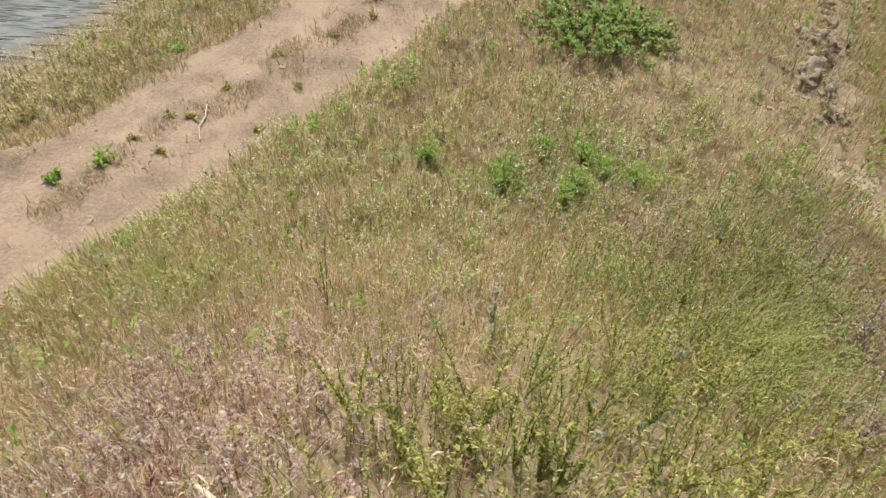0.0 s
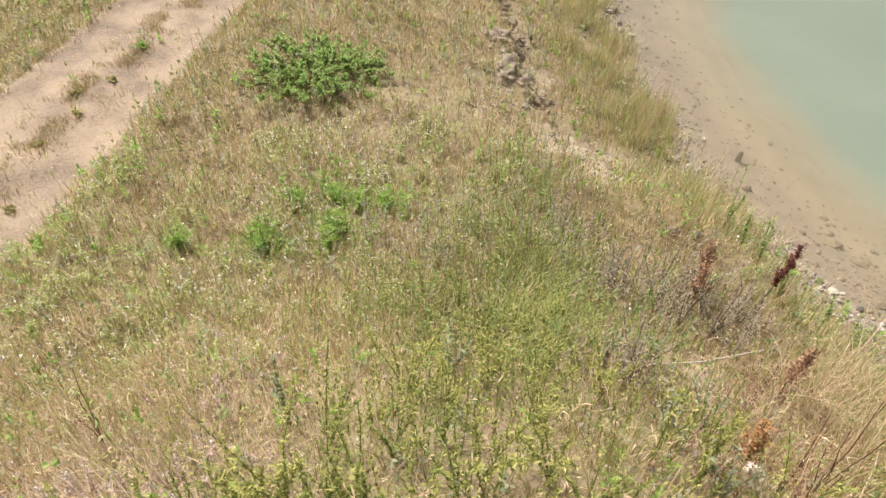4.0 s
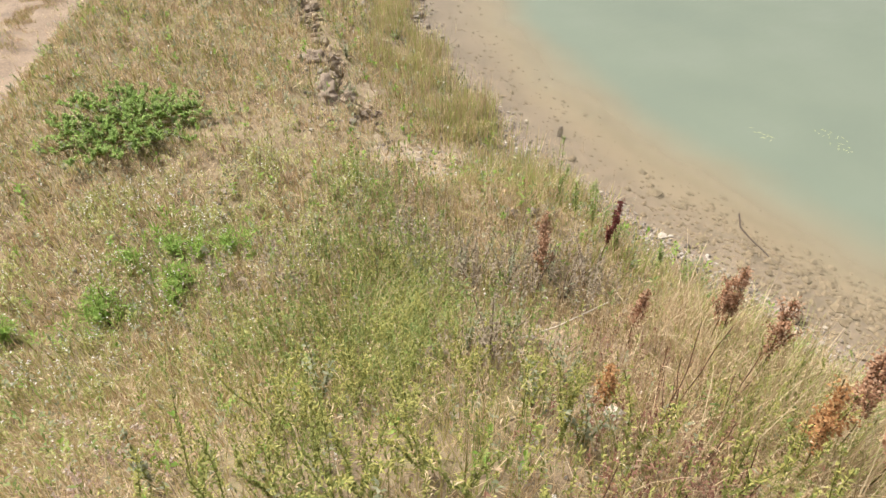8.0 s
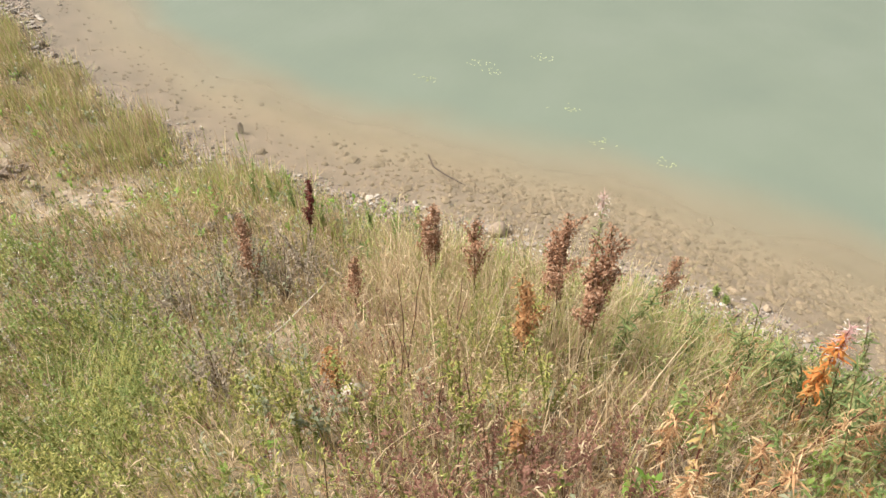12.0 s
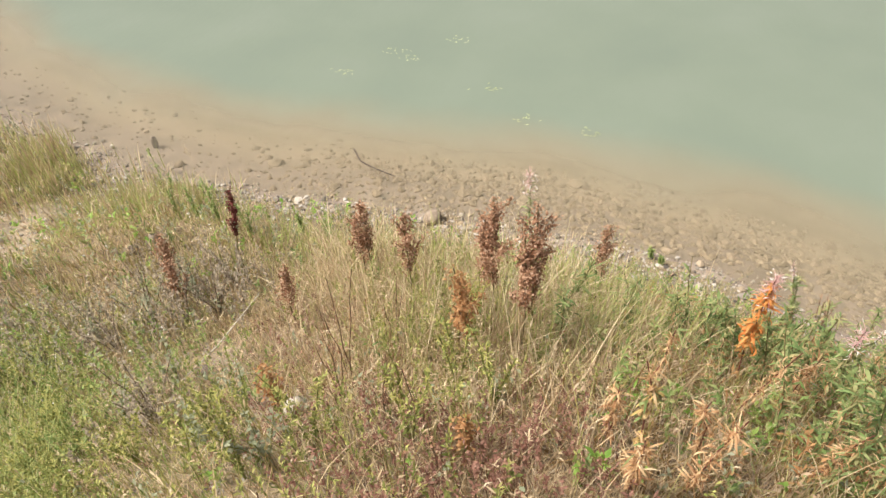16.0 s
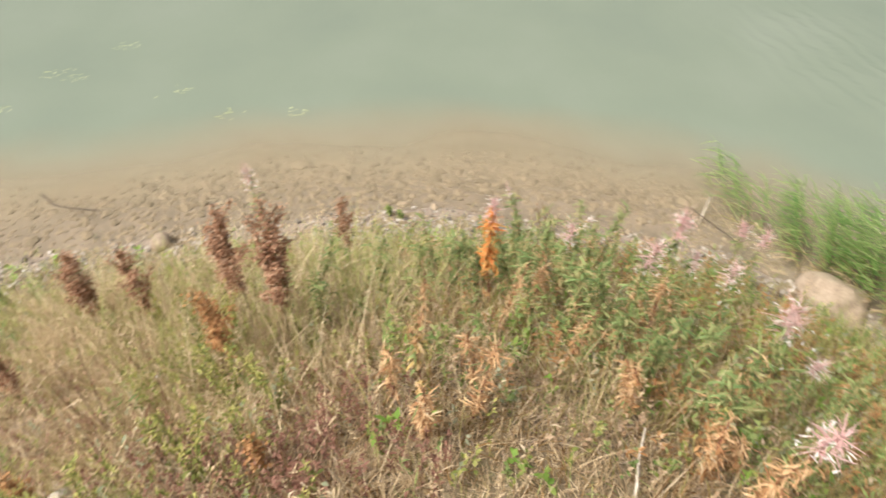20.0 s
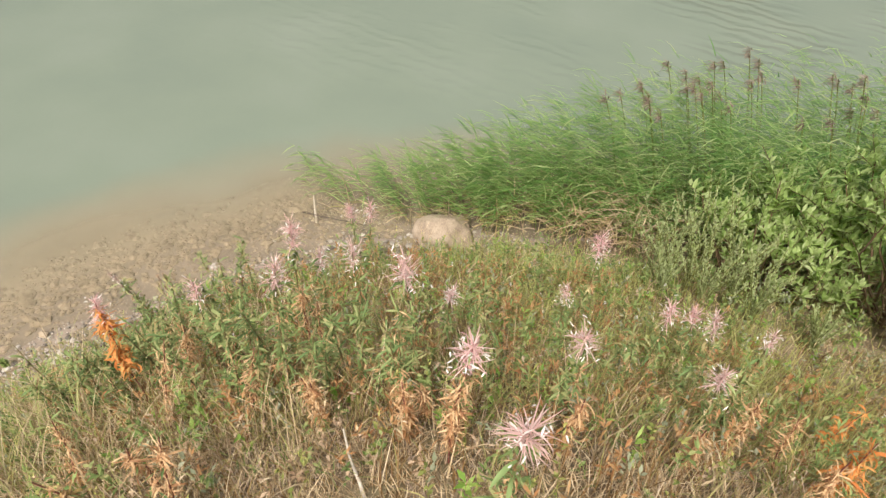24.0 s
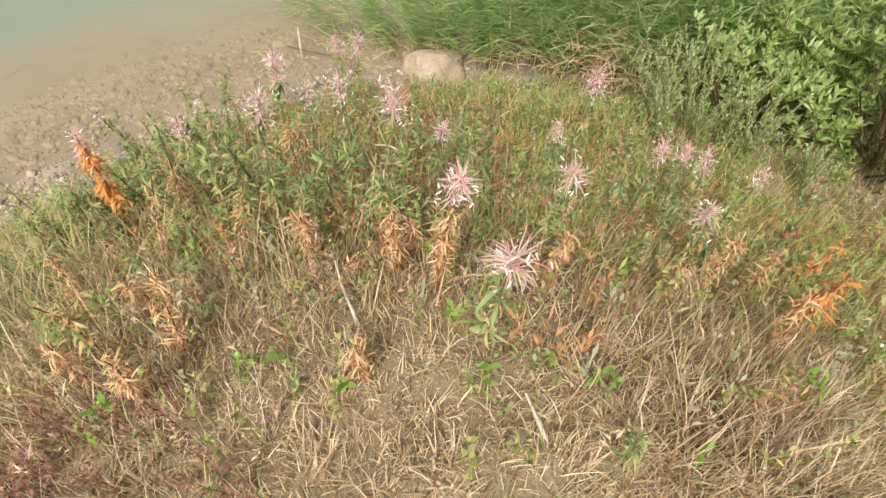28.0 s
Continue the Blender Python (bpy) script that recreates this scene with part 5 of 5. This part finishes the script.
for k, (x, y, tall) in enumerate([(2.0, .82, .75), (.8, .5, .5), (1.5, .3, .45), (-.95, 2.35, .55), (1.1, .25, .4), (2.2, 1.0, .6), (1.75, .75, .5), (1.6, .5, .5), (1.3, .2, .4), (2.35, .7, .6), (4.6, -2.42, .42), (4.5, -2.38, .5), (4.72, -2.4, .36)]):
    sprigs("bare_stalk", x, y, tall, 950 + k, 3, 22, .018, .005, RUST, "dark bare upright stalk with a few leaves", "dead stalk", "dark dead stalks", None, .2, stem=STEM, thick=.0032)
for k, (x, y, tall) in enumerate([(4.3, 3.53, .72), (4.06, 2.89, .6), (4.2, 3.2, .5), (3.9, 2.5, .45), (4.1, 1.9, .4), (4.4, 2.3, .35), (5.2, -.95, .16), (5.1, -1.05, .12)]):
    sprigs("shore_herb", x, y, tall, 960 + k, 3, 50, .04, .012, GREEN, "upright green herb near the waterline", "herb", "green herbs near the waterline", None, .15)

# weeds in and beside the track, and lush tufts
for k, (x, y, size) in enumerate([(-3.57, 4.79, .14), (-3.9, 4.52, .1), (-3.23, 5.63, .05), (-3.44, 5.21, .05), (-2.79, 6.16, .06), (-1.84, 7.37, .07), (-2.98, 5.6, .07), (-1.43, 7.91, .09), (-1.0, 8.6, .08), (-.6, 9.4, .1), (-3.69, 7.1, .16), (-1.45, 8.4, .07), (-2.3, 5.5, .07), (-2.05, 6.3, .06), (-3.1, 5.0, .06), (-2.4, 6.9, .07)]):
    sprigs("track_weed", x, y, size * 1.05, 970 + k, 14, 14, .05 if size > .09 else .03, .018, LUSH if size > .09 else OLIVE, "small weed tuft growing on the sandy track", "weed", "weeds on the track", None, 1.6)
for k, (x, y, size) in enumerate([(.09, 4.43, .3), (.15, 4.6, .25), (.72, 4.46, .24), (1.24, 4.63, .2), (.86, 4.95, .22), (.5, 5.0, .2), (.62, 4.3, .22), (-.56, 4.75, .2), (1.0, 4.75, .2), (7.3, 11.5, .6), (7.0, 11.75, .6)]):
    sprigs("green_tuft", x, y, size, 990 + k, 22, 12, .075, .008, LUSH, "lush bright green leafy tuft in dry grass", "weed tuft", "lush green tufts", None, .8)


def shrub(name, x, y, tall, wide, seed, stems, leaves, leaf, breadth, material, label, category, upright=.5, stem=STEM):
    """A woody bush: limbs fanning from the root, each with side shoots full of leaves."""
    r = np.random.default_rng(seed)
    ob = rooted(name, x, y, label, category)
    for k in range(stems):
        turn, reach = k * 2.4 + r.normal(0, .3), wide * np.sqrt((k + .5) / stems)
        high = tall * (1 - .45 * (reach / wide) ** 2) * r.uniform(.85, 1.1)
        u = np.linspace(0, 1, 6)
        path = np.stack([np.cos(turn) * reach * u ** upright, np.sin(turn) * reach * u ** upright, high * u ** 1.1], 1)
        path[1:] += r.normal(0, .03, (5, 3))
        limb = part("limb", mesh_from("limb", *tube(path, np.linspace(.012, .004, 6), 5), stem), ob)
        twigs, at = [], []
        for j in range(9):
            s = on_path(path, np.array([r.uniform(.5, 1.0)]))[0]
            t = s + stem_path(r, r.uniform(.16, .34) * min(1, tall), r.uniform(.3, 1.1), r.uniform(0, 6.28), 4)
            twigs.append(tube(t, .003, 4))
            at.append(on_path(t, r.uniform(.1, 1.0, leaves // 9)))
        tagged(part("twig_spray", mesh_from("twig_spray", *joined(twigs), stem), limb), kind="stuff")
        at = np.concatenate(at)
        n = len(at)
        size = leaf * r.uniform(.6, 1.25, n), breadth * r.uniform(.7, 1.2, n), r.normal(.6, .4, n), r.normal(.25, .3, n)
        v, q = strips(at, r.uniform(0, 6.28, n), *size, 2, 1.0, r.normal(0, .4, n)) if leaf > .05 else flecks(at, r.uniform(0, 6.28, n), *size)
        part("foliage", mesh_from("foliage", v, q, material), limb)
    return ob


shrub("willow_bush", .1, -5.2, 1.4, .75, 1001, 24, 200, .08, .031, WILLOW, "dense green willow bush beside the reeds", "bush")
shrub("willow_bush", -.85, -5.15, 1.75, .9, 1002, 28, 220, .083, .032, WILLOW, "tall dense green willow bush beside the pond", "bush")
shrub("willow_bush", -2.1, -5.3, 1.7, .9, 1003, 24, 220, .075, .023, WILLOW, "green willow bush at the pond's edge", "bush")
for k, (x, y, tall) in enumerate([(.75, -4.3, .8), (.45, -4.22, .85), (.6, -4.45, 1.1), (.28, -4.35, 1.0), (.9, -4.55, 1.0), (.1, -4.25, .7), (-.35, -4.2, .5), (.75, -4.15, .5)]):
    sprigs("willow_shoots", x, y, tall, 1040 + k, 14, 80, .036, .0115, PALEWILLOW, "pale green feathery willow shoots", "bush", "willow shoots before the reeds", None, .4, .35)
shrub("broadleaf_bush", 1.3, 7.45, .26, .98, 1006, 84, 330, .034, .018, BUSHLEAF, "low spreading bright green bush in dry grass", "bush", .7, GSTEM)

# ---- reeds ----
def reed_bed(x, y):
    front = np.interp(x, [-6, -1.5, .5, 1.2, 2.1, 2.7, 3.5, 4.4, 5.2], [-6.6, -5.7, -5.35, -5.3, -5.05, -4.8, -4.45, -4.35, -4.6])
    deep = np.interp(x, [-6, -1, 1, 2.5, 3.5, 4.2, 4.9], [3, 2.6, 1.9, 1.2, .7, .45, .2])
    return (y < front) * (y > front - deep) * np.interp(x, [3.1, 3.6, 4.9], [1, .25, .06])


r = np.random.default_rng(77)
x, y = r.uniform(-5, 5, 15000), r.uniform(-9, -4.2, 15000)
keep = r.random(15000) < reed_bed(x, y) * .5
p = np.stack([x[keep], y[keep], height(x[keep], y[keep])], 1)
n = len(p)
tall = np.interp(p[:, 0], [-1, 1.5, 2.6, 3.6, 4.9], [2.1, 1.66, 1.08, .72, .5]) * r.uniform(.82, 1.08, n) - np.minimum(p[:, 2], 0) * .8
wind = .55 + r.normal(0, .35, n)
groups = [(*strips(p, wind, tall, .008, r.uniform(.05, .2, n), r.uniform(.2, .45, n), 4), GREEN)]
for k in range(15):
    u = .16 + .058 * k + r.uniform(-.04, .04, n)
    bend = .12 + .22 * u
    at = p + np.stack([np.cos(wind) * np.sin(bend) * u * tall, np.sin(wind) * np.sin(bend) * u * tall, np.cos(bend) * u * tall], 1)
    groups.append((*strips(at, wind + r.normal(0, .45, n), r.uniform(.14, .28, n), r.uniform(.010, .019, n), r.uniform(.75, 1.5, n), r.uniform(.3, 1.1, n), 2, .3, r.normal(0, .6, n)), REED if k > 1 else (TAN, OLIVE)[k]))
several("reed_bed", "dense green reeds bending in the wind at the pond's edge", "reeds", groups)
low = r.random(n) < .35
groups = [(*strips(p[low], r.uniform(0, 6.28, low.sum()), r.uniform(.3, .8, low.sum()), .012, r.normal(0, .35, low.sum()), r.normal(.4, .5, low.sum()), 3), TAN)]
several("dead_reeds", "tangle of dead brown reed stalks at the reeds' foot", "reeds", groups)

for k in range(60):
    x = r.uniform(-2.8, 1.6)
    y = float(np.interp(x, [-6, -1.5, .5, 1.2, 2.1, 2.7], [-6.6, -5.7, -5.35, -5.3, -5.05, -4.8])) - r.uniform(.4, 1.7)
    high = float(np.interp(x, [-1, 1.5, 2.6], [2.3, 1.95, 1.45])) * r.uniform(.84, 1.0)
    ob = rooted("reed_stalk", x, y, "tall reed stalk with a brown plume", "reed", "plumed reeds")
    path = stem_path(r, high - min(0, ob.location.z), .24, .55, 6, .01)
    part("stalk", mesh_from("stalk", *tube(path, .004, 4), GSTEM), ob)
    m = 26
    at = on_path(path, r.uniform(.955, 1.0, m)) + r.normal(0, .012, (m, 3))
    part("plume", mesh_from("plume", *strips(at, .5 + r.normal(0, .7, m), r.uniform(.04, .10, m), .014, r.uniform(.3, 1.6, m), 1.2, 2, .5), REEDHEAD), ob, "brown feathery plume")


# ---- more of the overgrown bank ----
r = np.random.default_rng(120)
for k, (x, y, tall) in enumerate([(3.75, -1.81, .74), (4.0, -2.2, .68), (2.94, -1.78, .72), (2.29, -1.53, .7), (1.93, -1.37, .66), (2.15, -1.17, .66), (1.89, -1.2, .6), (1.7, -1.31, .58), (1.49, -1.23, .5),
                                  (2.57, -1.21, .7), (1.71, -1.66, .58), (1.44, -1.53, .5), (1.17, -1.46, .46), (1.29, -1.67, .5), (1.07, -1.78, .48), (.65, -1.66, .38), (.52, -2.23, .44), (.35, -2.18, .44),
                                  (2.6, -2.85, .66), (.68, -2.46, .5), (1.24, -2.25, .54), (3.1, -1.2, .6), (3.3, -.6, .55), (2.9, -.5, .5)]):
    fireweed(x, y, tall, 1200 + k, 0, "green leafy fireweed stalk not yet in seed", 18, 6, LIMP, PALE, .22)


def arching_tuft(x, y, seed, blades, length, wind, material, label):
    """A tuft of long grass whose blades arch over to one side."""
    r = np.random.default_rng(seed)
    ob = rooted("grass_tuft", x, y, label, "grass tuft", "arching grass tufts")
    for k in range(blades):
        v, q = strips([(r.normal(0, .08), r.normal(0, .08), 0)], wind + r.normal(0, .85), length * r.uniform(.6, 1.15), r.uniform(.004, .007), abs(r.normal(.15, .15)), r.uniform(.5, 1.5), 5, .0, r.normal(0, .3, 1))
        part("blade", mesh_from("blade", v, q, material), ob)


for k, (x, y, m) in enumerate([(1.76, 2.87, YELLOW), (1.5, 2.7, STRAW), (1.38, 2.56, GREEN), (1.6, 3.0, YELLOW), (1.2, 2.5, YELLOW), (2.0, 3.2, GREEN), (1.62, 2.75, YGREEN), (1.45, 2.45, YGREEN), (1.3, 2.3, YGREEN), (1.55, 2.2, YGREEN), (1.75, 2.55, YGREEN), (1.15, 2.15, YGREEN)]):
    arching_tuft(x, y, 1300 + k, 34, .56 - .03 * (k % 4), -.5 + .5 * math.sin(k * 2.3), m, "tuft of long grass arching over in the wind")
for k, (x, y) in enumerate([(2.9, 1.35), (2.6, 1.1), (3.2, 1.5), (2.35, 1.2), (2.2, .6), (2.75, 1.75), (2.0, 1.5)]):
    arching_tuft(x, y, 1320 + k, 26, .45, r.uniform(0, 6.28), STRAW, "tuft of long dry straw-yellow grass")
for k, (x, y) in enumerate([(2.9, .95), (2.4, .5), (2.3, -.35), (2.6, -.35), (2.95, -.2)]):
    arching_tuft(x, y, 1340 + k, 24, .42, r.uniform(0, 6.28), OLIVE, "tuft of long olive-green grass")

for k, (x, y) in enumerate([(2.75, -4.3), (2.55, -4.4), (2.3, -4.55), (2.1, -4.68), (1.9, -4.78), (1.7, -4.85), (1.5, -4.95), (2.95, -4.2), (2.45, -4.22), (2.2, -4.38), (1.95, -4.55), (1.3, -4.9), (1.1, -4.8)]):
    arching_tuft(x, y, 1380 + k, 26, .34, r.uniform(0, 6.28), (OLIVE, TAN, YGREEN)[k % 3], "tuft of half-dry grass at the foot of the reeds")
arching_tuft(3.4, 0.02, 1360, 34, .5, 2.6, GREEN, "tuft of broad green grass beneath the docks")
for k, (x, y, tall) in enumerate([(1.9, .26, .7), (1.45, .34, .6), (1.76, .08, .56)]):
    sprigs("goldenrod", x, y, tall, 1370 + k, 3, 45, .026, .008, YELLOW, "slender stalk with yellow bloom", "herb", "yellow blooming stalks", YBLOOM, .2)

for k in range(22):
    a = r.uniform(0, 1)
    x, y = 2.7 + 1.1 * a + r.normal(0, .25), -.7 - 1.9 * a + r.normal(0, .3)
    fireweed(x, y, r.uniform(.5, .72), 1400 + k, 0, "green leafy fireweed stalk not yet in seed", 18, 7, LIMP, PALE, .2)

for k, (x, y, tall) in enumerate([(4.77, 8.29, .32), (3.72, 6.52, .2), (4.52, 9.43, .4), (4.42, 10.39, .4), (4.32, 11.26, .4)]):
    sprigs("sage_herb", x, y, tall, 1500 + k, 10, 30, .035, .011, SAGE, "silvery blue-green bushy herb at the eroded edge", "herb", "silvery herbs on the mound", None, .7)
for k, y in enumerate(np.arange(6.1, 10.2, .32)):
    x = float(line[np.argmin(np.abs(inland(line, np.full(420, y)) - 2.36))]) + r.normal(0, .06)
    arching_tuft(x, y, 1520 + k, 16, .3, r.normal(0, .6), STRAW if k % 3 else OLIVE, "dry grass tuft hanging over the eroded edge")

# dead leaves hanging in the reeds
n = 260
x, y = r.normal(1.5, .35, n), r.normal(-5.35, .16, n)
at = np.stack([x, y, np.maximum(height(x, y), 0) + r.uniform(.15, .75, n)], 1)
several("dead_reed_leaves", "withered brown leaves hanging in the reeds", "reeds", [
    (*strips(at, .55 + r.normal(0, .8, n), r.uniform(.2, .4, n), .014, r.uniform(.5, 1.3, n), r.uniform(.6, 1.4, n), 3, .2), TAN)])
